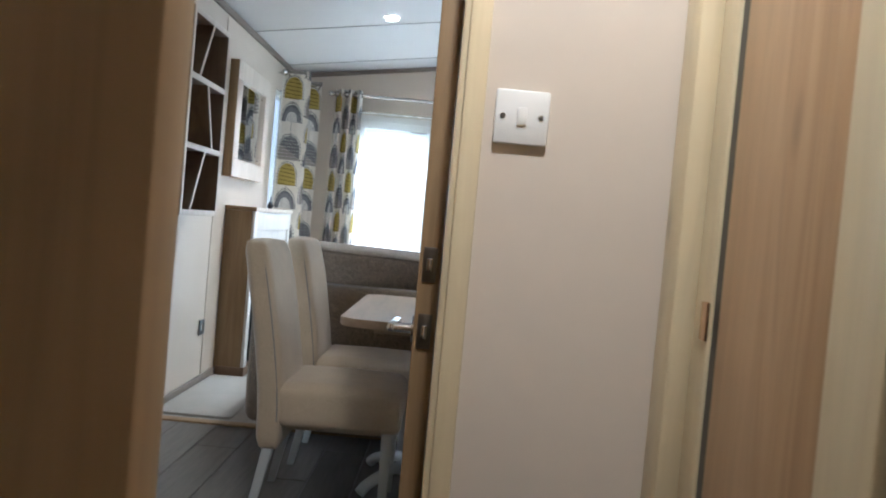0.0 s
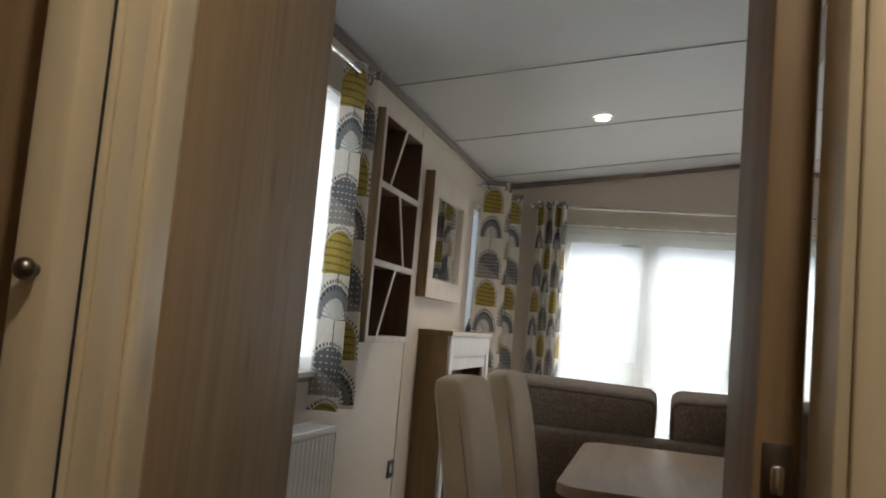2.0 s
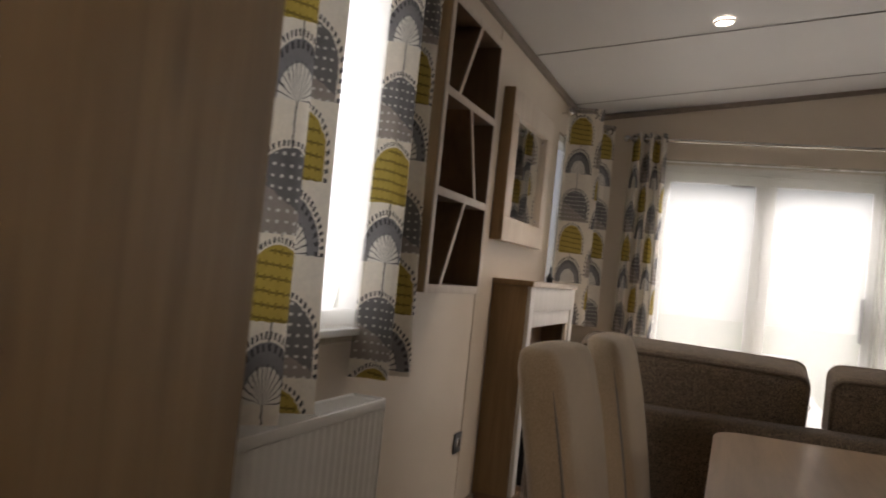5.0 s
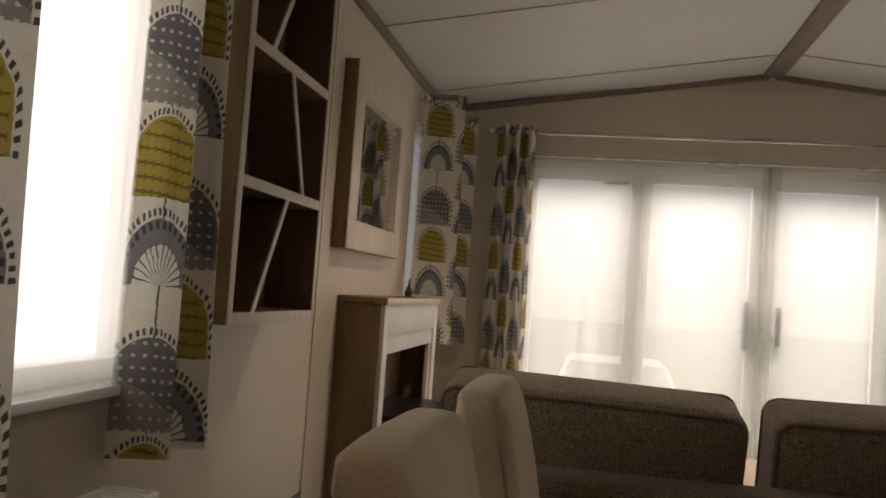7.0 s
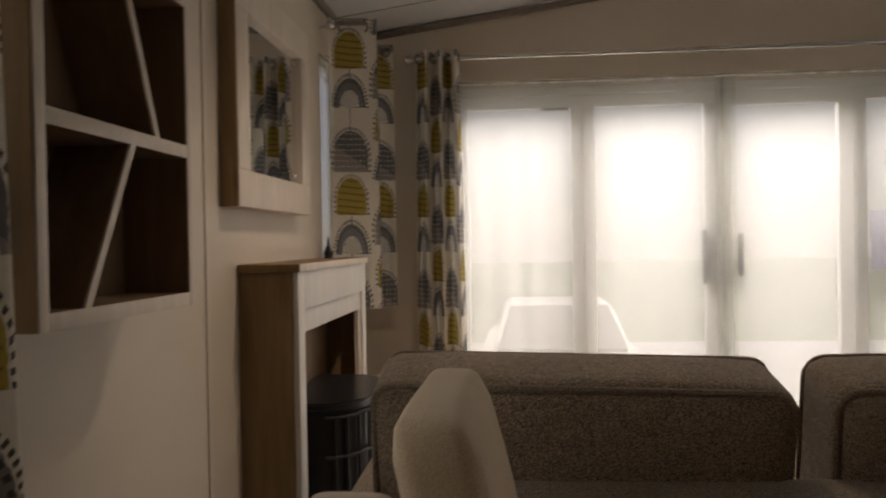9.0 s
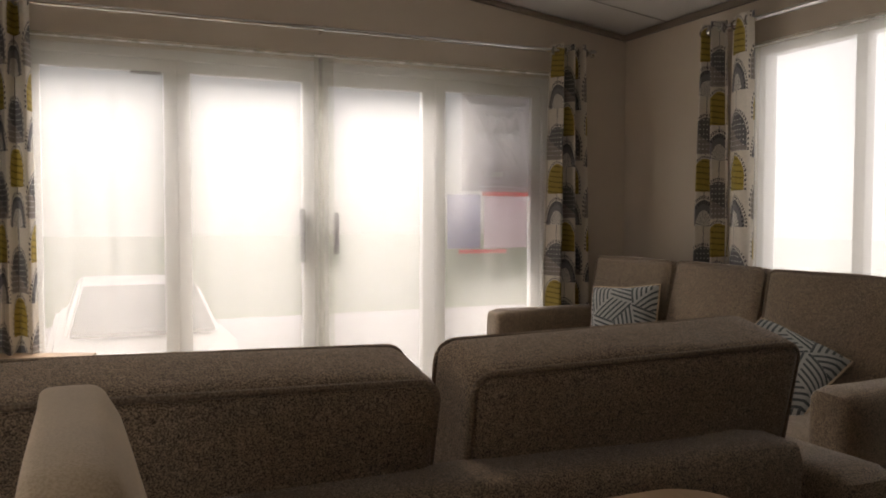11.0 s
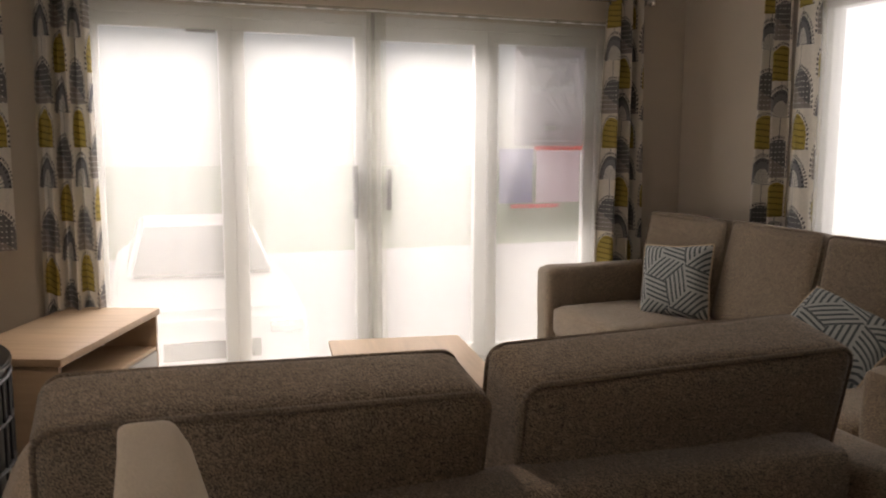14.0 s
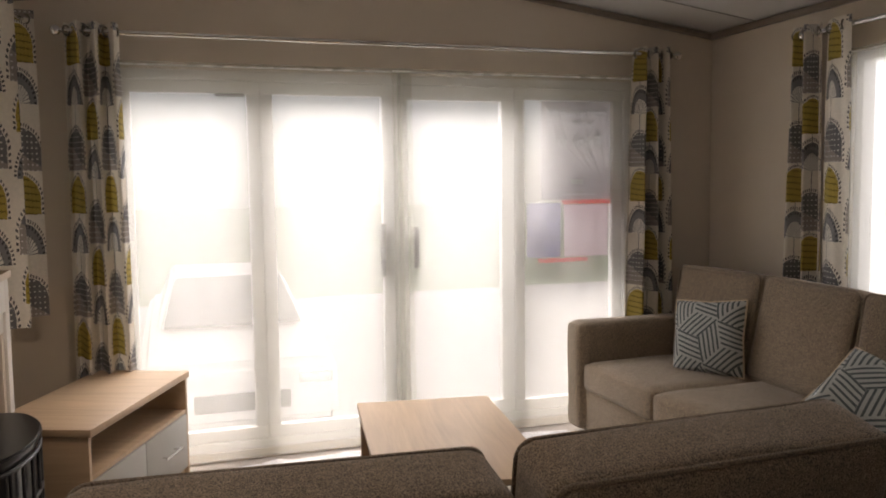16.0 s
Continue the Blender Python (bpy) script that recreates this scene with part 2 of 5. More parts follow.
def curtain_material():
    """Printed cotton: yellow and grey domes with stems, in staggered columns. UV in metres of cloth."""
    m, t, b = nodes_of("printed_dandelion_cotton")
    s = Sums(t)
    uv = t.nodes.new("ShaderNodeUVMap")
    sep = t.nodes.new("ShaderNodeSeparateXYZ")
    t.links.new(uv.outputs[0], sep.inputs[0])
    wob = noise_of(t, 60, detail=2)
    u = s.add(sep.outputs[0], s.mul(s.sub(wob, 0.5), 0.008))
    v = s.add(sep.outputs[1], s.mul(s.sub(wob, 0.5), 0.008))
    col = 0.185
    i = s.op("FLOOR", s.op("DIVIDE", u, col))
    x = s.sub(s.sub(u, s.mul(i, col)), col / 2)
    y = s.op("MODULO", s.add(v, s.mul(s.op("MODULO", i, 2.0), 0.335)), 0.67)
    colour = (0.78, 0.725, 0.635)
    for base, h, w, tone, inner, kind in ((0.480, 0.180, 0.074, (0.42, 0.315, 0.07), (0.40, 0.30, 0.035), 0),
                                          (0.300, 0.150, 0.081, (0.225, 0.222, 0.230), (0.76, 0.73, 0.67), 1),
                                          (0.005, 0.200, 0.087, (0.165, 0.160, 0.162), (0.31, 0.275, 0.25), 2)):
        dx = s.op("DIVIDE", x, w)
        dy = s.op("DIVIDE", s.sub(y, base), h)
        rise = s.op("DIVIDE", s.op("MAXIMUM", s.sub(dy, 0.0 if kind == 1 else 0.38), 0.0), 1.0 if kind == 1 else 0.62)
        r = s.op("SQRT", s.add(s.mul(dx, dx), s.mul(rise, rise)))
        ang = s.op("ARCTAN2", dy, dx)
        up = s.more(dy, 0.0)
        colour = mixed(t, s.both(up, s.less(r, 0.92)), colour, tone)
        dots = s.both(up, s.more(r, 0.96), s.less(r, 1.07), s.more(s.op("SINE", s.mul(ang, 54.0)), 0.0))
        colour = mixed(t, dots, colour, (0.09, 0.085, 0.09))
        if kind == 0:
            row = s.more(s.op("SINE", s.add(s.mul(y, 210.0), s.mul(x, 22.0))), 0.86)
            hatch = s.both(row, s.less(r, 0.85), up)
            colour = mixed(t, hatch, colour, (0.17, 0.125, 0.03))
            tick = s.both(s.more(s.op("SINE", s.mul(x, 420.0)), 0.6), s.more(s.op("SINE", s.add(s.mul(y, 210.0), s.mul(x, 22.0))), 0.1), s.less(r, 0.85), up)
            colour = mixed(t, tick, colour, (0.23, 0.17, 0.03))
        if kind == 1:
            colour = mixed(t, s.both(up, s.less(r, 0.56)), colour, inner)
            ray = s.both(up, s.less(r, 0.6), s.more(s.op("SINE", s.mul(ang, 26.0)), 0.75))
            colour = mixed(t, ray, colour, (0.10, 0.095, 0.10))
            ring = s.both(up, s.more(r, 0.78), s.less(r, 0.90), s.more(s.op("SINE", s.mul(ang, 34.0)), 0.0))
            colour = mixed(t, ring, colour, (0.075, 0.072, 0.078))
        if kind == 2:
            low = s.both(s.less(dy, s.add(0.36, s.mul(dx, -0.3))), up, s.less(r, 0.92))
            colour = mixed(t, low, colour, inner)
            spot = s.both(s.more(s.op("SINE", s.mul(x, 330.0)), 0.4), s.more(s.op("SINE", s.mul(y, 250.0)), 0.7), s.less(r, 0.9), up)
            colour = mixed(t, spot, colour, (0.66, 0.64, 0.60))
        stem = s.both(s.less(s.op("ABSOLUTE", x), 0.0018), s.less(dy, 0.0), s.more(s.sub(y, base), -0.11))
        colour = mixed(t, stem, colour, (0.10, 0.095, 0.09))
    blot = ramp(t, noise_of(t, 70, detail=5, rough=0.7), [(0.3, (0.70, 0.70, 0.70)), (0.62, (1.0, 1.0, 1.0))])
    colour = mixed(t, 0.4, colour, blot, "MULTIPLY")
    weave = noise_of(t, 500, detail=2)
    t.links.new(colour, b.inputs["Base Color"])
    b.inputs["Roughness"].default_value = 0.9
    bump(t, b, weave, 0.25, 0.002)
    tr = t.nodes.new("ShaderNodeBsdfTranslucent")
    t.links.new(colour, tr.inputs[0])
    mx = t.nodes.new("ShaderNodeMixShader")
    mx.inputs[0].default_value = 0.22
    t.links.new(b.outputs[0], mx.inputs[1])
    t.links.new(tr.outputs[0], mx.inputs[2])
    t.links.new(mx.outputs[0], t.nodes["Material Output"].inputs[0])
    return m


def pillow_material():
    """Blue-grey cloth with bands of slanting cream stripes that meet in chevrons and cubes."""
    m, t, b = nodes_of("geometric_pillow_cloth")
    s = Sums(t)
    uv = t.nodes.new("ShaderNodeUVMap")
    sep = t.nodes.new("ShaderNodeSeparateXYZ")
    t.links.new(uv.outputs[0], sep.inputs[0])
    u, v = sep.outputs[0], sep.outputs[1]
    size = 0.115
    axes = []
    for k in range(3):
        ca, sa = math.cos(k * 2 * math.pi / 3 + 0.2) / size, math.sin(k * 2 * math.pi / 3 + 0.2) / size
        axes.append(s.add(s.mul(u, ca), s.mul(v, sa)))
    cells = [s.op("FLOOR", k) for k in axes]
    down = s.less(s.add(s.add(cells[0], cells[1]), cells[2]), -1.5)
    turn = s.op("MODULO", s.add(s.sub(cells[0], cells[1]), 300.0), 3.0)
    one, two = s.both(s.more(turn, 0.5), s.less(turn, 1.5)), s.more(turn, 1.5)
    up = s.sub(1.0, down)
    # which of the three lozenge directions the place belongs to
    first = s.add(s.mul(down, one), s.mul(up, two))
    second = s.add(s.mul(down, two), s.mul(up, one))
    third = s.less(turn, 0.5)
    line = s.add(s.add(s.mul(first, axes[1]), s.mul(second, axes[2])), s.mul(third, axes[0]))
    stripe = s.more(s.op("SINE", s.mul(line, 2 * math.pi * 5.0)), 0.25)
    col = mixed(t, stripe, (0.43, 0.44, 0.42), (0.085, 0.10, 0.105))
    t.links.new(col, b.inputs["Base Color"])
    b.inputs["Roughness"].default_value = 0.9
    bump(t, b, noise_of(t, 400, detail=2), 0.3, 0.002)
    return m


PLANK = floor_plank_material()
GLASS = glass_material()
SHEER = sheer_material()
FILM = film_material()
PRINT = curtain_material()
PILLOW = pillow_material()
MIRROR = plain("mirror_silver", (0.90, 0.91, 0.90), 0.02, 1.0, 0.0)
GLOW, gt, gb = nodes_of("lit_lamp_lens")
gb.inputs["Emission Color"].default_value, gb.inputs["Emission Strength"].default_value = (1.0, 0.9, 0.74, 1), 14.0

# ---- building helpers ----
ROOTS = {}


def thing(name, label, category, at=(0, 0, 0), turn=0.0, group="", kind=""):
    """An Empty at the base of a thing; its parts are given in world metres."""
    ob = new(name)
    ob.empty_display_size = 0.1
    ob.matrix_basis = pose(*at, 0, 0, turn)
    ROOTS[ob.name] = pose(*at, 0, 0, turn)
    return tagged(ob, label, category, group, kind)


def part(name, bm, material, parent=None, label="", smooth=True, local=False):
    root = Matrix()
    if parent is not None:
        root = ROOTS[parent.name]
        if not local:
            bm.transform(root.inverted())
    bmesh.ops.recalc_face_normals(bm, faces=bm.faces)
    me = bpy.data.meshes.new(name)
    bm.to_mesh(me)
    bm.free()
    me.materials.append(material)
    ob = new(name, me)
    if smooth:
        me.polygons.foreach_set("use_smooth", [True] * len(me.polygons))
        me.set_sharp_from_angle(angle=radians(38))
    if parent is not None:
        ob.parent = parent
    ROOTS[ob.name] = root
    return tagged(ob, label)


def box(x0, x1, y0, y1, z0, z1, bevel=0.003, segs=2, bm=None):
    own = bmesh.new()
    bmesh.ops.create_cube(own, size=1)
    for v in own.verts:
        v.co = Vector((x0 if v.co.x < 0 else x1, y0 if v.co.y < 0 else y1, z0 if v.co.z < 0 else z1))
    if bevel:
        bmesh.ops.bevel(own, geom=own.edges[:], offset=bevel, segments=segs, affect="EDGES", profile=0.5)
    return joined(bm, own)


def joined(bm, own):
    if bm is None:
        return own
    me = bpy.data.meshes.new("tmp")
    own.to_mesh(me)
    own.free()
    bm.from_mesh(me)
    bpy.data.meshes.remove(me)
    return bm


def rod(p, q, r, sides=16, r2=None, bm=None, bevel=0.0):
    p, q = Vector(p), Vector(q)
    own = bmesh.new()
    bmesh.ops.create_cone(own, cap_ends=True, segments=sides, radius1=r, radius2=r if r2 is None else r2, depth=(q - p).length)
    if bevel:
        bmesh.ops.bevel(own, geom=[e for e in own.edges if abs(e.verts[0].co.z - e.verts[1].co.z) < 1e-6], offset=bevel, segments=2, affect="EDGES")
    own.transform(Matrix.Translation((p + q) / 2) @ (q - p).to_track_quat("Z", "Y").to_matrix().to_4x4())
    return joined(bm, own)


def ball(c, r, squash=(1, 1, 1), bm=None, n=16):
    own = bmesh.new()
    bmesh.ops.create_uvsphere(own, u_segments=n, v_segments=n // 2, radius=r)
    own.transform(Matrix.Translation(c) @ Matrix.Diagonal((*squash, 1)))
    return joined(bm, own)


def ring(c, axis, r, thick, bm=None, n=24, k=8):
    own = bmesh.new()
    rows = []
    for i in range(n):
        a = 2 * math.pi * i / n
        rows.append([own.verts.new(((r + thick * math.cos(2 * math.pi * j / k)) * math.cos(a), (r + thick * math.cos(2 * math.pi * j / k)) * math.sin(a),
                                    thick * math.sin(2 * math.pi * j / k))) for j in range(k)])
    for i in range(n):
        for j in range(k):
            own.faces.new((rows[i][j], rows[(i + 1) % n][j], rows[(i + 1) % n][(j + 1) % k], rows[i][(j + 1) % k]))
    own.transform(Matrix.Translation(c) @ Vector(axis).to_track_quat("Z", "Y").to_matrix().to_4x4())
    return joined(bm, own)


def tube(points, r, closed=False, sides=8, bm=None):
    own = bmesh.new()
    pts = [Vector(p) for p in points]
    rows = []
    for i, p in enumerate(pts):
        a = pts[i - 1] if i or closed else p
        b = pts[(i + 1) % len(pts)] if closed or i + 1 < len(pts) else p
        d = (b - a).normalized()
        side = d.cross(Vector((0.31, 0.17, 0.93))).normalized()
        top = side.cross(d)
        rows.append([own.verts.new(p + r * (math.cos(2 * math.pi * j / sides) * side + math.sin(2 * math.pi * j / sides) * top)) for j in range(sides)])
    for i in range(len(pts) if closed else len(pts) - 1):
        for j in range(sides):
            own.faces.new((rows[i][j], rows[(i + 1) % len(pts)][j], rows[(i + 1) % len(pts)][(j + 1) % sides], rows[i][(j + 1) % sides]))
    if not closed:
        own.faces.new(rows[0]), own.faces.new(rows[-1])
    return joined(bm, own)


def cushion(sx, sy, sz, r, puff=(0, 0, 0), cuts=9, sag=0.0, seed=0):
    """A soft block round the origin: edges of radius r, faces puffed by so many metres, small dents."""
    own = bmesh.new()
    bmesh.ops.create_cube(own, size=2)
    bmesh.ops.subdivide_edges(own, edges=own.edges[:], cuts=cuts, use_grid_fill=True)
    half = Vector((sx / 2, sy / 2, sz / 2))
    for v in own.verts:
        u = Vector([math.copysign(abs(c) ** 0.55, c) for c in v.co])
        p = Vector([u[k] * half[k] for k in range(3)])
        inner = Vector([max(-half[k] + r, min(half[k] - r, p[k])) for k in range(3)])
        d = p - inner
        if d.length > 1e-6:
            p = inner + d.normalized() * min(d.length, r)
        w = [(1 - u[k] ** 2) for k in range(3)]
        for k in range(3):
            a, b = w[(k + 1) % 3], w[(k + 2) % 3]
            p[k] += puff[k] * u[k] * math.sqrt(max(0, a * b))
        p += 0.006 * noise.noise_vector(p * 5 + Vector((seed, 0, 0)))
        p.z -= sag * (1 - u[0] ** 2) * (1 - u[1] ** 2) if u[2] > 0 else 0
        v.co = p
    return own


def loop_points(w, h, r, k=6):
    """A rounded rectangle round the origin in the plane of its first two axes."""
    pts = []
    for cx, cy, a0 in ((w / 2 - r, h / 2 - r, 0), (-w / 2 + r, h / 2 - r, 90), (-w / 2 + r, -h / 2 + r, 180), (w / 2 - r, -h / 2 + r, 270)):
        for i in range(k + 1):
            a = radians(a0 + 90 * i / k)
            pts.append((cx + r * math.cos(a), cy + r * math.sin(a)))
    return pts


def slab(pts, z0, z1, bevel=0.004):
    """An upright prism over a ring of points in plan."""
    own = bmesh.new()
    f = own.faces.new([own.verts.new((x, y, z0)) for x, y in pts])
    up = bmesh.ops.extrude_face_region(own, geom=[f])
    bmesh.ops.translate(own, verts=[g for g in up["geom"] if isinstance(g, bmesh.types.BMVert)], vec=(0, 0, z1 - z0))
    if bevel:
        flat = [e for e in own.edges if abs(e.verts[0].co.z - e.verts[1].co.z) < 1e-6]
        bmesh.ops.bevel(own, geom=flat, offset=bevel, segments=2, affect="EDGES")
    return own


def cloth(path, top, bottom, folds, depth, steps=160, rows=18, flare=0.15, seed=0, phase=None, start=0.0):
    """A hanging sheet along a path in plan (two points), with folds across it. UV in metres along the cloth and up."""
    own = bmesh.new()
    lay = own.loops.layers.uv.new("cloth")
    p, q = Vector((*path[0], 0)), Vector((*path[1], 0))
    along, across = (q - p), Vector((-(q - p).y, (q - p).x, 0)).normalized()
    phase = 0.3 * seed if phase is None else phase
    grid, length = [], [start]
    for j in range(rows + 1):
        f = j / rows
        z = top + (bottom - top) * f
        line = []
        for i in range(steps + 1):
            s = i / steps
            n1 = noise.noise(Vector((s * 4 + seed, f * 1.2, seed)))
            n2 = noise.noise(Vector((s * 9 + seed, f * 3.0, seed + 7)))
            turn = 2 * math.pi * folds * s + 0.9 * n1 + phase
            wave = (math.sin(turn) + 0.12 * math.sin(2 * turn)) * depth * (0.85 + 0.3 * f) * (1 + 0.4 * n1) + 0.12 * depth * n2 * f
            mid = 0.5 + (s - 0.5) * (1 + flare * (f - 0.4) * 0.5)
            line.append(own.verts.new(p + along * mid + across * wave + Vector((0, 0, z + 0.006 * n1 * f))))
        grid.append(line)
    middle = grid[rows // 2]
    for i in range(steps):
        length.append(length[-1] + (middle[i + 1].co - middle[i].co).xy.length)
    for j in range(rows):
        for i in range(steps):
            fc = own.faces.new((grid[j][i], grid[j][i + 1], grid[j + 1][i + 1], grid[j + 1][i]))
            for lp, (a, b) in zip(fc.loops, ((i, j), (i + 1, j), (i + 1, j + 1), (i, j + 1))):
                lp[lay].uv = (length[a] + 1.48, top + (bottom - top) * b / rows + 3.22)
    return own

# ---- structure ----
XL, XR, YE, YD = -1.88, 2.0, 8.16, 2.43
EAVE, RIDGE, RX = 2.25, 2.515, 0.05


def structure(name, bm, material, label, category, smooth=True):
    return tagged(part(name, bm, material, smooth=smooth), label, category, kind="structure")


def ceiling_z(x):
    return EAVE + (RIDGE - EAVE) * (1 - (RX - x) / (RX - XL) if x < RX else (XR - x) / (XR - RX))


# floor: base board, carpet in the lounge; planks come last
floor = structure("floor", box(XL - 0.1, XR + 0.1, -0.3, YE + 0.1, -0.12, -0.008, 0), PLANK, "grey-brown vinyl plank floor with dark joints", "floor")
structure("carpet", box(XL, XR, 5.19, YE, -0.008, 0.004, 0), CARPET, "beige fitted carpet of the lounge", "carpet")
structure("threshold", box(XL, XR, 5.13, 5.19, -0.006, 0.008, 0.003), OAK, "brown wooden threshold strip between vinyl and carpet", "threshold")


def wall_with_holes(name, axis, face, out, a0, a1, top, holes, label):
    """A wall along x (axis 'x', at y = face) or along y, thickened to 'out', with (a0, a1, z0, z1) holes right through it."""
    bm = bmesh.new()
    cuts_a = sorted({a0, a1, *[h[0] for h in holes], *[h[1] for h in holes]})
    for s0, s1 in zip(cuts_a, cuts_a[1:]):
        spans, z = [], 0.0
        for h in sorted((h for h in holes if h[0] <= s0 and h[1] >= s1), key=lambda h: h[2]):
            spans.append((z, h[2]))
            z = h[3]
        spans.append((z, top))
        for z0, z1 in spans:
            if z1 - z0 > 0.001:
                lo, hi = sorted((face, out))
                box(*((s0, s1, lo, hi) if axis == "x" else (lo, hi, s0, s1)), z0, z1, 0, bm=bm)
    bmesh.ops.remove_doubles(bm, verts=bm.verts, dist=0.0005)
    return structure(name, bm, WALL, label, "wall", smooth=False)


wall_with_holes("wall_end", "x", YE, YE + 0.10, XL - 0.1, XR + 0.1, 2.60, [(-1.36, 1.46, 0.05, 1.96)], "cream end wall round the glazed patio doors")
wall_with_holes("wall_left", "y", XL, XL - 0.10, -0.3, YE, 2.45, [(3.70, 4.90, 0.90, 2.02), (7.45, 8.05, 0.90, 2.02)], "cream boarded side wall with two windows")
wall_with_holes("wall_right", "y", XR, XR + 0.10, -0.3, YE, 2.45, [(5.15, 7.08, 0.80, 1.99)], "cream boarded side wall with one wide window")
wall_with_holes("wall_partition", "x", YD, YD + 0.07, XL, XR, 2.60, [(-1.05, -0.405, 0.0, 2.02)], "cream partition wall beside the lounge doorway")
wall_with_holes("wall_hall_right", "y", -0.05, 0.0, -0.2, YD, 2.50, [(1.60, 2.30, 0.0, 2.02)], "cream wall of the small hall with a doorway")
wall_with_holes("wall_hall_left", "y", -1.12, -1.14, -0.2, YD, 2.50, [(1.45, YD, 0.0, 2.02)], "cream wall of the small hall with a doorway")
structure("wall_hall_back", box(XL, XR, -0.3, -0.2, 0, 2.6, 0), WALL, "cream wall closing the hall", "wall")
structure("wall_hall_store", box(0.95, 1.0, -0.2, YD, 0, 2.6, 0), WALL, "cream wall of the side room", "wall")

bm = bmesh.new()
for xa, xb in ((XL - 0.1, RX), (RX, XR + 0.1)):
    za, zb = ceiling_z(max(XL, xa)), ceiling_z(min(XR, xb))
    vs = [bm.verts.new(p) for p in ((xa, -0.3, za), (xb, -0.3, zb), (xb, YE + 0.1, zb), (xa, YE + 0.1, za),
                                    (xa, -0.3, za + 0.1), (xb, -0.3, zb + 0.1), (xb, YE + 0.1, zb + 0.1), (xa, YE + 0.1, za + 0.1))]
    for f in ((0, 1, 2, 3), (7, 6, 5, 4), (0, 4, 5, 1), (1, 5, 6, 2), (2, 6, 7, 3), (3, 7, 4, 0)):
        bm.faces.new([vs[k] for k in f])
structure("ceiling", bm, CEIL, "white panelled sloping ceiling", "ceiling", smooth=False)


def strip(p, q, w, t):
    """A thin bar between two points, w across and t deep."""
    p, q = Vector(p), Vector(q)
    own = bmesh.new()
    bmesh.ops.create_cube(own, size=1)
    d = (q - p).normalized()
    side = d.cross(Vector((0, 0, 1))).normalized()
    upv = side.cross(d)
    for v in own.verts:
        v.co = (p if v.co.y < 0 else q) + side * (v.co.x * w) + upv * (v.co.z * t)
    bmesh.ops.bevel(own, geom=own.edges[:], offset=min(w, t) * 0.25, segments=1, affect="EDGES")
    return own


for y in (2.95, 4.22, 5.46, 6.60, 7.74):
    for xa, xb in ((XL + 0.02, RX - 0.06), (RX + 0.06, XR - 0.02)):
        structure("trim_ceiling_joint", strip((xa, y, ceiling_z(xa) - 0.001), (xb, y, ceiling_z(xb) - 0.001), 0.005, 0.005), SEAM, "thin grey joint strip across the ceiling", "ceiling joint")
structure("trim_ridge", box(RX - 0.055, RX + 0.055, 2.5, YE, RIDGE - 0.022, RIDGE + 0.01, 0.004), MOULD, "greige ridge board along the ceiling", "ridge board")
for x, dx in ((XL, 0.012), (XR, -0.012)):
    structure("trim_eaves", box(min(x, x + 2 * dx), max(x, x + 2 * dx), 2.5, YE, EAVE - 0.03, EAVE + 0.008, 0.003), MOULD, "greige moulding under the ceiling edge", "moulding")
for xa, xb in ((XL + 0.02, RX - 0.02), (RX + 0.02, XR - 0.02)):
    structure("trim_gable", strip((xa, YE - 0.012, ceiling_z(xa) - 0.014), (xb, YE - 0.012, ceiling_z(xb) - 0.014), 0.024, 0.034), MOULD, "greige moulding along the gable", "moulding")
structure("trim_corner_left", box(XL, XL + 0.02, YE - 0.02, YE, 0, 2.22, 0.004), WALL, "cream corner bead", "moulding")
structure("baseboard_left", box(XL, XL + 0.014, 2.5, YE, 0.004, 0.05, 0.003), MOULD, "greige skirting board", "skirting board")
structure("baseboard_right", box(XR - 0.014, XR, 2.5, YE, 0.004, 0.05, 0.003), MOULD, "greige skirting board", "skirting board")
for y in (6.05,):
    structure("trim_wall_joint", box(XL, XL + 0.004, y - 0.012, y + 0.012, 0.05, 2.22, 0.001), WALL, "narrow cover strip over a wallboard joint", "moulding")

# ---- windows ----


def pane_frame(x0, x1, z0, z1, y0, y1, w, axis="x", bm=None):
    """Four bars round an opening, in a wall along x or y."""
    bm = bm or bmesh.new()
    for a0, a1, b0, b1 in ((x0, x1, z1 - w, z1), (x0, x1, z0, z0 + w), (x0, x0 + w, z0 + w, z1 - w), (x1 - w, x1, z0 + w, z1 - w)):
        box(*((a0, a1, y0, y1) if axis == "x" else (y0, y1, a0, a1)), b0, b1, 0.004, bm=bm)
    return bm


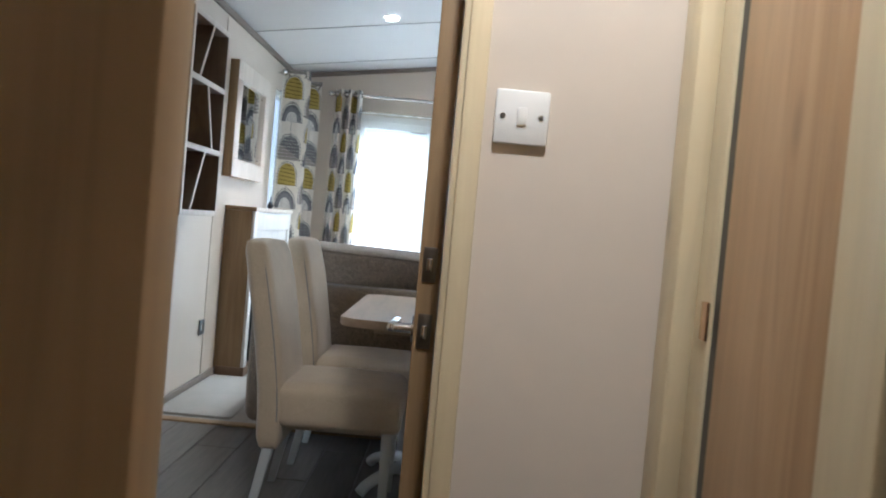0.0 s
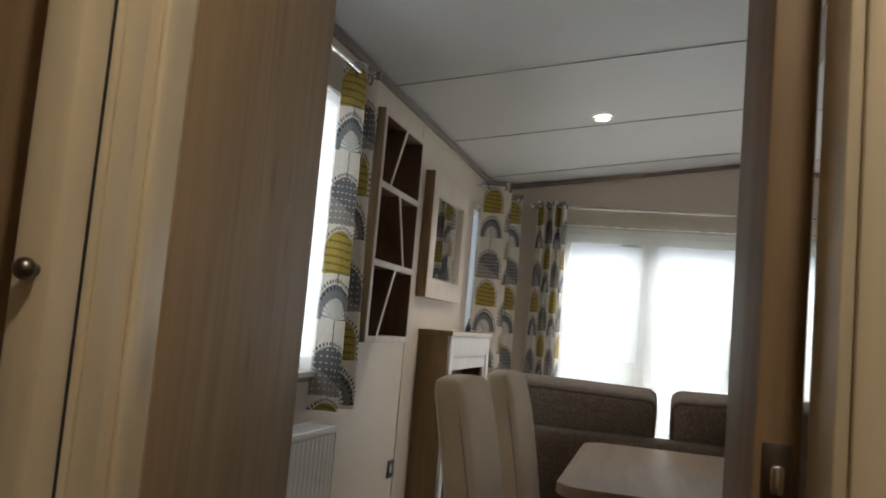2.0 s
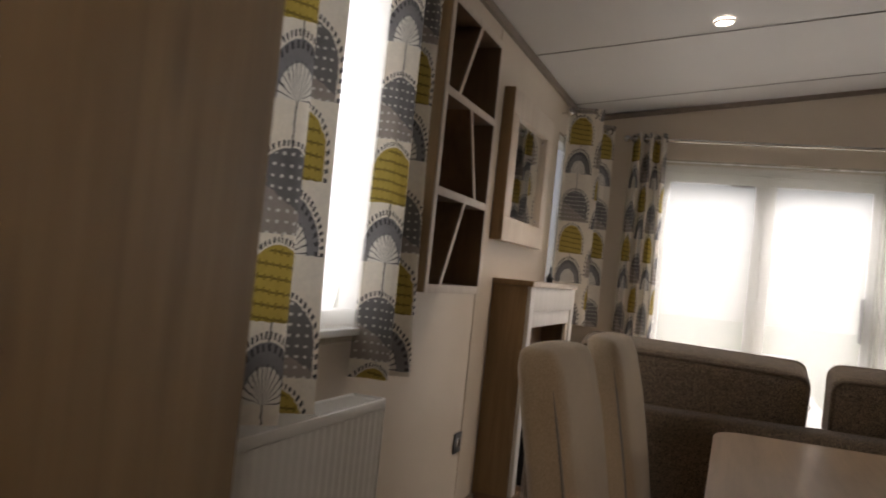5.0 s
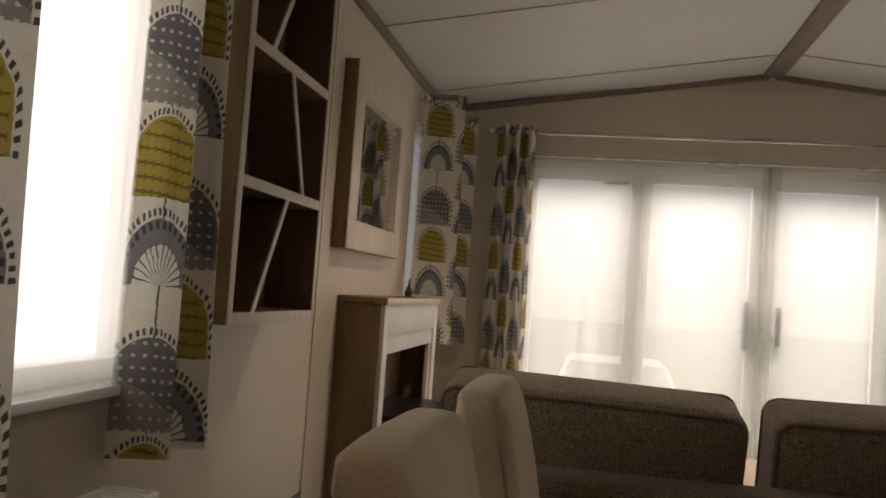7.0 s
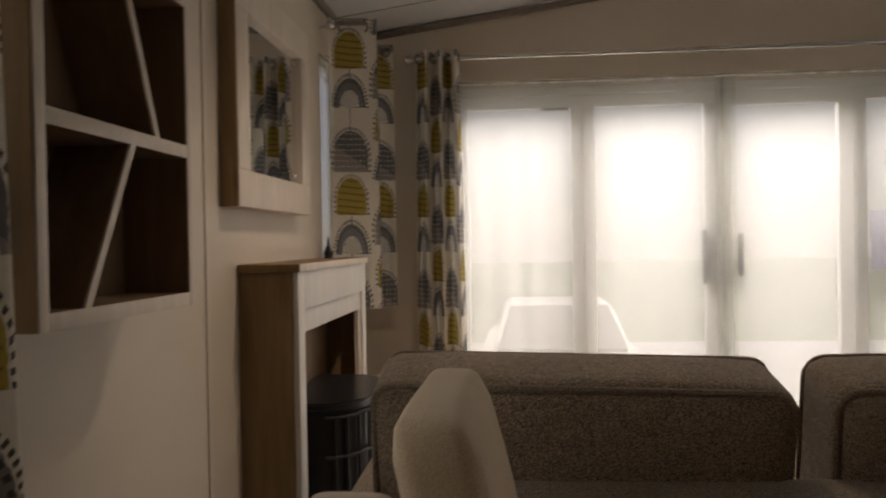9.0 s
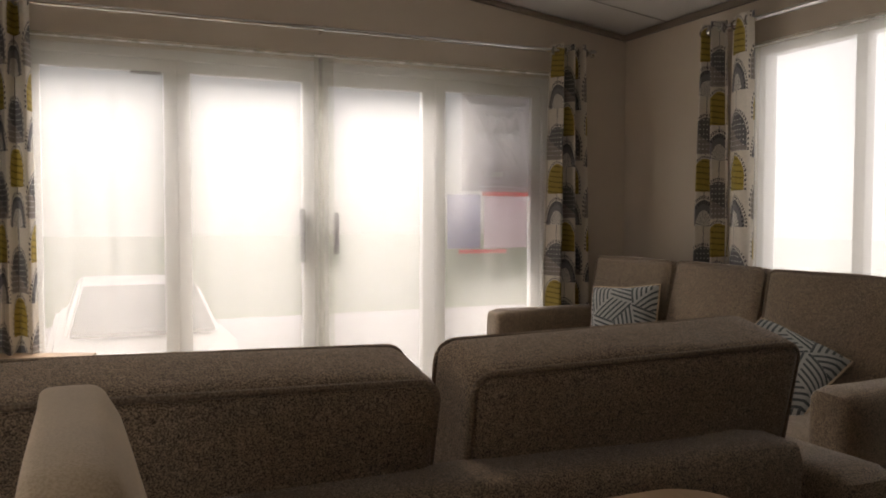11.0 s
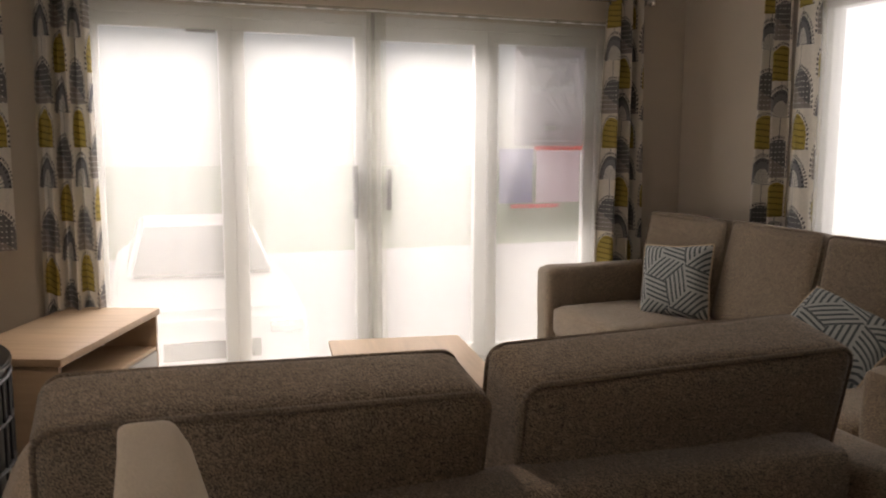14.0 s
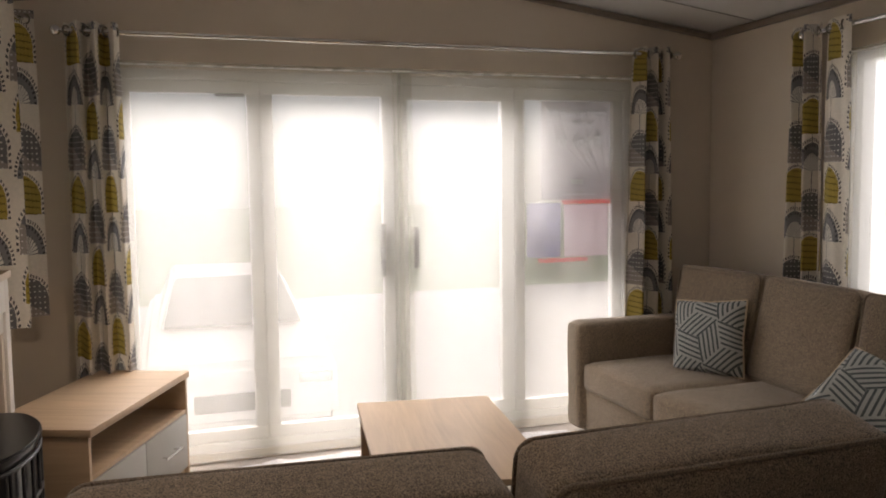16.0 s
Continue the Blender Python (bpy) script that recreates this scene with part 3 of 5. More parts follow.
patio = thing("door_patio", "white framed four-panel patio doors, shut", "patio door", (0.05, YE, 0.05), kind="structure")
part("door_frame", pane_frame(-1.36, 1.46, 0.05, 1.96, YE + 0.01, YE + 0.095, 0.045), PVC, patio)
for x0, x1 in ((-1.315, -0.645), (-0.645, 0.045), (0.045, 0.735), (0.735, 1.415)):
    leaf = part("door_leaf", pane_frame(x0 + 0.001, x1 - 0.001, 0.096, 1.914, YE + 0.028, YE + 0.078, 0.062 if x0 != 0.045 else 0.075), PVC, patio)
    pane = part("pane", box(x0 + 0.055, x1 - 0.055, YE + 0.048, YE + 0.056, 0.15, 1.86, 0), GLASS, leaf)
    pane.visible_shadow = False
    if x0 in (-0.645, 0.045):
        xh = -0.035 if x0 < 0 else 0.145
        zt, zb = (1.19, 0.91) if x0 < 0 else (1.17, 0.95)
        hb = box(xh - 0.014, xh + 0.014, YE - 0.040, YE - 0.018, zb, zt, 0.006)
        for z in (zb + 0.05, (zb + zt) / 2, zt - 0.05):
            rod((xh, YE - 0.03, z), (xh, YE + 0.03, z), 0.010, bm=hb)
        part("door_handle", hb, GREY_PLASTIC, leaf, "dark grey pull handle")
part("vent", box(-0.86, -0.72, YE + 0.020, YE + 0.032, 1.835, 1.853, 0.003), GREY_PLASTIC, patio, "small grey trickle vent")


def side_window(name, face, out, y0, y1, z0, z1, splits, label):
    win = thing(name, label, "window", (face, (y0 + y1) / 2, z0), kind="structure")
    d = 1 if out > face else -1
    a, b = sorted((face + 0.015 * d, face + 0.09 * d))
    part("window_frame", pane_frame(y0, y1, z0, z1, a, b, 0.045, "y"), PVC, win)
    edges = [y0 + 0.045, *splits, y1 - 0.045]
    for s in splits:
        part("mullion", box(a + 0.01, b - 0.01, s - 0.03, s + 0.03, z0 + 0.045, z1 - 0.045, 0.004), PVC, win)
    for e0, e1 in zip(edges, edges[1:]):
        p = part("pane", box((a + b) / 2 - 0.003, (a + b) / 2 + 0.003, e0, e1, z0 + 0.04, z1 - 0.04, 0), GLASS, win)
        p.visible_shadow = False
    a, b = sorted((face - 0.05 * d, face + 0.015 * d))
    part("window_sill", box(a, b, y0 - 0.02, y1 + 0.02, z0 - 0.022, z0 - 0.001, 0.004), PVC, win)
    return win


side_window("window_1", XL, XL - 0.1, 3.70, 4.90, 0.90, 2.02, (4.3,), "white framed window behind voile and printed curtains")
side_window("window_2", XL, XL - 0.1, 7.45, 8.05, 0.90, 2.02, (), "narrow white framed corner window behind printed curtains")
side_window("window_3", XR, XR + 0.1, 5.15, 7.08, 0.80, 1.99, (5.82, 6.50), "wide white framed window behind a voile")

# notices stuck outside on the fourth pane
y = YE + 0.064


def notice(name, x0, x1, z0, z1, c, label, category="notice", off=0.0):
    m = plain(name + "_paper", c, 0.6, vary=0.03)
    t = m.node_tree
    tr = t.nodes.new("ShaderNodeBsdfTranslucent")
    tr.inputs[0].default_value = (*c, 1)
    mx = t.nodes.new("ShaderNodeMixShader")
    mx.inputs[0].default_value = 0.6
    t.links.new(t.nodes["Principled BSDF"].outputs[0], mx.inputs[1])
    t.links.new(tr.outputs[0], mx.inputs[2])
    t.links.new(mx.outputs[0], t.nodes["Material Output"].inputs[0])
    root = thing(name, label, category, ((x0 + x1) / 2, y + off, z0))
    part("sheet", box(x0, x1, y + off, y + off + 0.002, z0, z1, 0), m, root)
    return root


INK = plain("white_print", (0.85, 0.85, 0.85), 0.6, vary=0.0)
INK.node_tree.nodes["Principled BSDF"].inputs["Transmission Weight"].default_value = 0.5


def lettering(lines, sheet):
    """Words left clear in the film; they are read from outside, so they show reversed indoors."""
    cutter = bmesh.new()
    for txt, cx, z, size in lines:
        cu = bpy.data.curves.new("letters", "FONT")
        cu.body, cu.size, cu.align_x, cu.extrude = txt, size, "CENTER", 0.006
        tmp = new("letters", cu)
        me = bpy.data.meshes.new_from_object(tmp.evaluated_get(bpy.context.evaluated_depsgraph_get()))
        bpy.data.objects.remove(tmp)
        own = bmesh.new()
        own.from_mesh(me)
        own.transform(Matrix.Translation((cx, y + 0.001, z)) @ Matrix.Rotation(radians(90), 4, "X") @ Matrix.Diagonal((-1, 1, 1, 1)))
        joined(cutter, own)
    cutter.transform(ROOTS[sheet.name].inverted())
    bmesh.ops.remove_doubles(cutter, verts=cutter.verts, dist=0.00001)
    bmesh.ops.recalc_face_normals(cutter, faces=cutter.faces)
    me = bpy.data.meshes.new("cutter")
    cutter.to_mesh(me)
    knife = new("cutter", me)
    knife.matrix_basis = ROOTS[sheet.name]
    mod = sheet.modifiers.new("cut", "BOOLEAN")
    mod.object, mod.operation, mod.solver = knife, "DIFFERENCE", "EXACT"
    bpy.context.view_layer.update()
    done = bpy.data.meshes.new_from_object(sheet.evaluated_get(bpy.context.evaluated_depsgraph_get()))
    sheet.modifiers.clear()
    if len(done.polygons) > 20:
        sheet.data = done
    bpy.data.objects.remove(knife)


poster = notice("notice_poster", 0.915, 1.355, 1.295, 1.850, (0.46, 0.44, 0.46), "grey poster with white print stuck on the patio door", "poster")
lettering((("COME IN AND SEE", 1.145, 1.765, 0.044), ("HOW TO", 1.145, 1.705, 0.044), ("Enjoy an", 1.150, 1.595, 0.088)), poster.children[0])
ob = ring((0, 0, 0), (0, 1, 0), 0.06, 0.003)
ob.transform(Matrix.Translation((1.14, y - 0.002, 1.395)) @ Matrix.Diagonal((1.25, 1, 0.75, 1)))
part("emblem", ob, INK, poster)
part("emblem_bar", box(1.10, 1.18, y - 0.003, y - 0.0005, 1.38, 1.41, 0), INK, poster)
part("print_bar", box(1.03, 1.26, y - 0.003, y - 0.0005, 1.318, 1.326, 0), INK, poster)
notice("notice_sheet", 0.825, 1.035, 0.965, 1.275, (0.42, 0.42, 0.58), "plain lilac-grey paper sheet stuck on the patio door")
notice("notice_card", 1.06, 1.34, 0.965, 1.262, (0.75, 0.66, 0.70), "pale pink paper sheet stuck on the patio door")
notice("tape_strip", 1.045, 1.36, 1.268, 1.292, (0.85, 0.12, 0.11), "red tape strip above a notice on the patio door", "tape", -0.003)
notice("tape_strip", 0.895, 1.205, 0.935, 0.958, (0.85, 0.12, 0.11), "red tape strip below a notice on the patio door", "tape", -0.003)

# ---- outside ----
GROUND = -1.0
structure("ground", box(-60, 60, -40, 90, GROUND - 0.3, GROUND - 0.06, 0), GRASS, "green lawn reaching to the horizon", "lawn")
structure("pavement", box(-14, 14, -8, YE + 13, GROUND - 0.06, GROUND, 0.01), GRAVEL, "pale paved parking place round the building", "pavement")
structure("wall_skirt", box(XL - 0.09, XR + 0.09, -0.29, YE + 0.09, GROUND + 0.004, -0.121, 0), PVC, "white skirt closing the space under the floor", "wall")


def profile(pts, x0, x1, bevel):
    """A side outline in (y, z), drawn out from x0 to x1."""
    own = bmesh.new()
    f = own.faces.new([own.verts.new((x0, yy, zz)) for yy, zz in pts])
    up = bmesh.ops.extrude_face_region(own, geom=[f])
    bmesh.ops.translate(own, verts=[g for g in up["geom"] if isinstance(g, bmesh.types.BMVert)], vec=(x1 - x0, 0, 0))
    bmesh.ops.recalc_face_normals(own, faces=own.faces)
    bmesh.ops.bevel(own, geom=own.edges[:], offset=bevel, segments=3, affect="EDGES")
    return own


def parked_car():
    """Nose towards -y, base at the origin."""
    r = thing("car", "white hatchback car parked on the paving outside", "car")
    part("body", profile([(-2.0, 0.25), (-2.0, 0.62), (-1.88, 0.80), (-0.95, 0.98), (1.85, 1.00), (1.98, 0.60), (1.95, 0.25)], -0.86, 0.86, 0.07), WHITE, r, local=True)
    cab = profile([(-1.0, 0.95), (-0.30, 1.40), (0.2, 1.46), (1.2, 1.42), (1.78, 0.96)], -0.74, 0.74, 0.05)
    for v in cab.verts:
        v.co.x *= 1 - 0.22 * max(0, (v.co.z - 0.95) / 0.5)
    part("roof", cab, WHITE, r, local=True)
    scr = bmesh.new()
    scr.faces.new([scr.verts.new(p) for p in ((-0.66, -0.98, 0.99), (0.66, -0.98, 0.99), (0.54, -0.33, 1.39), (-0.54, -0.33, 1.39))])
    thick = bmesh.ops.extrude_face_region(scr, geom=scr.faces[:])
    bmesh.ops.translate(scr, verts=[g for g in thick["geom"] if isinstance(g, bmesh.types.BMVert)], vec=(0, -0.03, 0.04))
    bmesh.ops.recalc_face_normals(scr, faces=scr.faces)
    part("windscreen", scr, CAR_GLASS, r, local=True)
    part("grille", box(-0.42, 0.42, -2.02, -1.96, 0.40, 0.56, 0.01), BLACK, r, local=True)
    for sx in (-1, 1):
        part("headlight", box(*sorted((sx * 0.50, sx * 0.80)), -2.02, -1.95, 0.60, 0.72, 0.02), CHROME, r, local=True)
        for yy in (-1.25, 1.25):
            w = part("wheel", rod((sx * 0.68, yy, 0.31), (sx * 0.88, yy, 0.31), 0.31, 24, bevel=0.0), BLACK, r, local=True)
            part("rim", rod((sx * 0.86, yy, 0.31), (sx * 0.895, yy, 0.31), 0.20, 20), CHROME, w, local=True)
    r.matrix_basis = pose(-0.55, 13.3, GROUND)


CAR_GLASS = plain("dark_car_glass", (0.12, 0.125, 0.13), 0.15, vary=0.0)
parked_car()

# ---- curtains and voiles ----


def curtain(path, top, bottom, folds, depth, label, seed, rod_z, flare=0.1, phase=None, start=0.0, group="printed curtains"):
    c = ((path[0][0] + path[1][0]) / 2, (path[0][1] + path[1][1]) / 2, bottom)
    root = thing("curtain", label, "curtain", c, group=group)
    part("cloth", cloth(path, top, bottom, folds, depth, seed=seed, flare=flare, phase=phase, start=start), PRINT, root)
    p, q = Vector((*path[0], rod_z)), Vector((*path[1], rod_z))
    n = max(2, round(folds * 2))
    across = Vector((-(q - p).y, (q - p).x, 0)).normalized()
    for k in range(n):
        s = (k + 0.5) / n
        part("eyelet", ring(p.lerp(q, s), (q - p).normalized() + across * (0.75 if k % 2 else -0.75), 0.021, 0.0045), GREY_STEEL, root)
    return root


def pole(p, q, label, brackets, out):
    root = thing("curtain_pole", label, "curtain pole", p)
    part("rail", rod(p, q, 0.0125, 16), CHROME, root)
    for e in (p, q):
        part("finial", ball(e, 0.024), CHROME, root)
    for s in brackets:
        b = Vector(p).lerp(Vector(q), s)
        part("bracket", rod(b, b + Vector(out), 0.007, bm=ball(b, 0.015)), CHROME, root)
    return root


def voile(path, top, bottom, folds, depth, label, seed, layers=3):
    c = ((path[0][0] + path[1][0]) / 2, (path[0][1] + path[1][1]) / 2, bottom)
    root = thing("voile_curtain", label, "net curtain", c, group="voiles")
    side = Vector((path[1][1] - path[0][1], path[0][0] - path[1][0], 0)).normalized() * 0.005
    for k in range(layers):
        # gathered net: several thicknesses, each with folds of its own
        sheet = cloth(path, top, bottom, folds * (1 + 0.23 * k), depth * (1 - 0.25 * k), rows=14, seed=seed + 3 * k, flare=0.02)
        sheet.transform(Matrix.Translation(side * (k - 1)))
        part("cloth", sheet, SHEER, root)
    a, b = (*path[0], top - 0.015), (*path[1], top - 0.015)
    part("wire", rod(a, b, 0.004, 8), PVC, root)


POLE_Y = YE - 0.125
LONG = "full-length curtain printed with grey and yellow dandelions"
pole((-1.545, POLE_Y, 2.10), (1.675, POLE_Y, 2.10), "brushed chrome curtain pole above the patio doors", (0.02, 0.5, 0.98), (0, 0.12, 0))
curtain(((-1.52, POLE_Y), (-1.275, POLE_Y)), 2.14, 0.06, 3.0, 0.046, LONG, 1, 2.10, 0.35)
curtain(((1.385, POLE_Y), (1.64, POLE_Y)), 2.14, 0.06, 3.0, 0.046, LONG, 2, 2.10, 0.75, 0.6)
voile(((-1.37, YE - 0.066), (0.065, YE - 0.066)), 1.985, 0.03, 10, 0.012, "long white voile over the patio doors", 3)
voile(((0.015, YE - 0.088), (0.115, YE - 0.088)), 1.985, 0.03, 3.5, 0.013, "gathered inner edge of the long white voiles", 6, 1)
voile(((0.04, YE - 0.074), (1.45, YE - 0.074)), 1.985, 0.03, 10, 0.012, "long white voile over the patio doors", 5)

pole((-1.785, 3.55, 2.10), (-1.785, 4.90, 2.10), "brushed chrome curtain pole over the side window", (0.03, 0.97), (-0.1, 0, 0))
curtain(((-1.76, 3.62), (-1.76, 4.27)), 2.14, 0.72, 3.5, 0.045, "short curtain printed with yellow and grey dandelions above a radiator", 4, 2.10, 0.1, 1.2)
curtain(((-1.80, 4.735), (-1.775, 4.93)), 2.14, 0.75, 1.5, 0.042, "short curtain printed with yellow and grey dandelions beside the shelf", 0, 2.10, 0.15, 1.57, 0.03)
voile(((-1.845, 3.66), (-1.845, 4.92)), 2.0, 0.86, 8, 0.010, "white voile over the side window", 7)
pole((-1.825, 7.45, 2.14), (-1.66, 8.10, 2.14), "brushed chrome curtain pole over the corner window", (0.04,), (-0.12, 0, 0))
curtain(((-1.835, 7.46), (-1.63, 7.53)), 2.18, 0.85, 0.7, 0.014, "short printed curtain beside the fireplace", 6, 2.14, 0.05, 0.4)
curtain(((-1.755, 7.98), (-1.632, 8.04)), 2.18, 0.82, 0.7, 0.012, "short printed curtain in the window corner", 8, 2.14, 0.05, 0.4, 0.03)
voile(((-1.84, 7.42), (-1.84, 8.08)), 2.0, 0.86, 6, 0.008, "white voile over the corner window", 9)
pole((1.895, 4.95, 2.10), (1.895, 7.30, 2.10), "brushed chrome curtain pole over the sofa window", (0.03, 0.97), (0.1, 0, 0))
curtain(((1.890, 7.36), (1.890, 7.17)), 2.14, 0.72, 2.0, 0.036, "gathered edge of a short printed curtain behind the sofa", 11, 2.10, 0.5)
curtain(((1.905, 7.165), (1.86, 6.97)), 2.14, 0.72, 0.8, 0.018, "short printed curtain behind the sofa", 12, 2.10, 0.3, 2.2, 0.0)
voile(((1.96, 7.10), (1.96, 5.12)), 2.0, 0.76, 12, 0.010, "white voile over the sofa window", 10)

# ---- doorway and hall ----
structure("trim_door_right", box(-0.447, -0.407, YD - 0.016, YD + 0.085, 0, 2.05, 0.006), CREAM, "cream painted door lining", "door frame")
structure("trim_door_face", box(-0.436, -0.402, YD - 0.024, YD - 0.017, 0, 2.07, 0.003), CREAM, "cream painted architrave", "architrave")
structure("trim_door_left", box(-1.092, -1.046, 2.380, YD + 0.062, 0, 2.05, 0.004), CREAM, "cream painted door lining", "door frame")
structure("trim_door_left_stop", box(-1.0455, -1.038, YD + 0.008, YD + 0.024, 0, 2.02, 0.002), CREAM, "cream painted door stop", "door stop")
structure("trim_door_left_bead", box(-1.0455, -1.0425, 2.384, 2.416, 0, 2.05, 0.0014), CREAM, "cream painted bead along the door lining", "architrave")
structure("trim_door_left_face", box(-1.125, -1.094, 2.424, YD - 0.001, 0, 2.07, 0.002), CREAM, "cream painted architrave", "architrave")
structure("trim_door_head", box(-1.046, -0.447, YD - 0.012, YD + 0.08, 2.02, 2.06, 0.004), CREAM, "cream painted door lining", "door frame")
bm = box(-0.085, 0, 0, 0.595, 0, 2.30, 0.003)
bm.transform(pose(-1.047, YD + 0.068, 0, 0, 0, 10.5))
structure("wall_side_panel", bm, PANEL_OAK, "brown oak-grained end panel beside the doorway", "end panel")
structure("trim_strike", box(-1.0455, -1.042, YD + 0.025, YD + 0.058, 0.83, 0.905, 0.002), CHROME, "steel strike plate in the door lining", "strike plate")

door = thing("door_1", "open brown oak-grained door with a chrome lever handle", "door", (-0.487, YD + 0.09, 0), -2.5, kind="structure")
leaf = part("leaf", box(0, 0.038, 0, 0.56, 0.01, 2.0, 0.003), OAK, door, local=True)
for z0, z1 in ((0.985, 1.045), (0.87, 0.93)):
    part("latch_plate", box(0.007, 0.031, -0.0035, 0.0015, z0, z1, 0.002), GREY_STEEL, leaf, local=True)
    part("latch_bolt", box(0.013, 0.025, -0.013, -0.001, z0 + 0.018, z1 - 0.018, 0.003), CHROME, leaf, local=True)
h = rod((0, 0.06, 0.895), (-0.045, 0.06, 0.895), 0.009)
box(-0.052, -0.036, 0.05, 0.165, 0.887, 0.903, 0.006, bm=h)
rod((0, 0.06, 0.895), (-0.007, 0.06, 0.895), 0.024, bm=h)
part("door_handle", h, CHROME, leaf, "chrome lever handle", local=True)

door = thing("door_2", "brown oak-grained side door, nearly shut", "door", (-0.03, 1.95, 0), kind="structure")
part("leaf", box(-0.064, -0.028, 1.908, 2.236, 0.01, 2.0, 0.003), OAK_WARM, door)
part("edge_strip", box(-0.070, -0.028, 1.80, 1.906, 0.01, 2.0, 0.004), CREAM, door)
# the gap's shade is a black strip filling it, nearly flush with the leaf
structure("trim_hall_gap", box(-0.062, -0.03, 2.2365, 2.2635, 0, 2.02, 0), BLACK, "black strip standing in for the shade in the gap beside the door edge", "door frame")
structure("trim_hall_jamb", box(-0.068, 0.0, 2.264, 2.335, 0, 2.05, 0.006), CREAM, "cream painted door lining", "door frame")
structure("trim_hall_face", box(-0.098, -0.052, 2.345, 2.428, 0, 2.07, 0.008), CREAM, "cream architrave in the hall corner", "architrave")
structure("trim_hall_strike", box(-0.072, -0.0665, 2.266, 2.292, 0.955, 1.01, 0.002), BRASS, "coppery strike plate on a door lining", "strike plate")

structure("trim_left_jamb", box(-1.088, -1.047, 2.335, 2.3745, 0, 2.05, 0.007), CREAM, "cream painted door lining of the side room", "door frame")
# thin black solid draws the shadow line where the two linings meet
structure("trim_left_gap", box(-1.085, -1.051, 2.3752, 2.3795, 0, 2.05, 0), BLACK, "thin black strip painting the shadow between two door linings", "door frame")
k = rod((-1.062, 2.336, 1.134), (-1.062, 2.326, 1.134), 0.005)
ball((-1.062, 2.323, 1.134), 0.0095, bm=k)
tagged(part("door_bumper", k, GREY_STEEL), "small round steel stud on the door lining", "stud")
door = thing("door_3", "open brown oak-grained door into the side room", "door", (-1.50, 2.2, 0), kind="structure")
leaf = part("leaf", box(-1.80, -1.094, 2.385, 2.422, 0.01, 2.0, 0.003), OAK, door)
h = rod((-1.135, 2.385, 0.985), (-1.135, 2.345, 0.985), 0.010)
box(-1.25, -1.118, 2.332, 2.350, 0.975, 0.995, 0.006, bm=h)
rod((-1.135, 2.385, 0.985), (-1.135, 2.377, 0.985), 0.026, bm=h)
part("door_handle", h, CHROME, leaf, "chrome lever handle")

sw = thing("light_switch", "white square single light switch with two screws", "light switch", (-0.342, YD, 1.222))
part("plate", box(-0.385, -0.299, YD - 0.011, YD, 1.222, 1.308, 0.004), PLASTIC, sw)
part("rocker", box(-0.350, -0.334, YD - 0.0145, YD - 0.010, 1.252, 1.280, 0.002), PLASTIC, sw)
for x in (-0.372, -0.312):
    part("screw", rod((x, YD - 0.010, 1.266), (x, YD - 0.0125, 1.266), 0.0042, 12), CHROME, sw)

door = thing("door_4", "brown oak-grained hall door standing open", "door", (-0.84, 1.46, 0), kind="structure")
part("leaf", box(-1.118, -0.556, 1.445, 1.482, 0.01, 2.0, 0.003), OAK, door)

hall = thing("hall_downlight", "round recessed downlight in the hall ceiling", "downlight", (-0.35, 1.75, 2.40))
part("bezel", ring((-0.35, 1.75, ceiling_z(-0.35) - 0.006), (0, 0, 1), 0.045, 0.007), CHROME, hall)
part("lens", rod((-0.35, 1.75, ceiling_z(-0.35) + 0.004), (-0.35, 1.75, ceiling_z(-0.35) - 0.004), 0.042, 24), GLOW, hall)
ob, d = lamp("hall_light", "SPOT", 24, look((-0.35, 1.75, 2.38), (-0.35, 1.76, 0)), (1.0, 0.88, 0.70))
d.spot_size, d.spot_blend, d.shadow_soft_size = radians(165), 0.5, 0.05

# ---- lounge ----
lx, ly = -0.94, 6.45
lz = ceiling_z(lx)
down = thing("downlight", "lit round recessed downlight in the sloping ceiling", "downlight", (lx, ly, lz - 0.01))
tilt = Matrix.Translation((lx, ly, lz)) @ Matrix.Rotation(-math.atan2(RIDGE - EAVE, RX - XL), 4, "Y")
b1 = ring((0, 0, -0.004), (0, 0, 1), 0.043, 0.006)
b1.transform(tilt)
part("bezel", b1, WHITE, down)
b2 = rod((0, 0, -0.008), (0, 0, 0.004), 0.037, 24)
b2.transform(tilt)
part("lens", b2, GLOW, down)
ob, d = lamp("downlight_beam", "SPOT", 30, look((lx, ly, lz - 0.03), (lx, ly, 0)), (1.0, 0.87, 0.68))
d.spot_size, d.spot_blend, d.shadow_soft_size = radians(120), 0.7, 0.04
sm = thing("ceiling_sensor", "small silver oblong fitting on the ceiling", "sensor", (-0.445, 4.83, ceiling_z(-0.445)))
z = ceiling_z(-0.445)
part("body", box(-0.485, -0.405, 4.81, 4.85, z - 0.026, z - 0.002, 0.009), CHROME, sm)


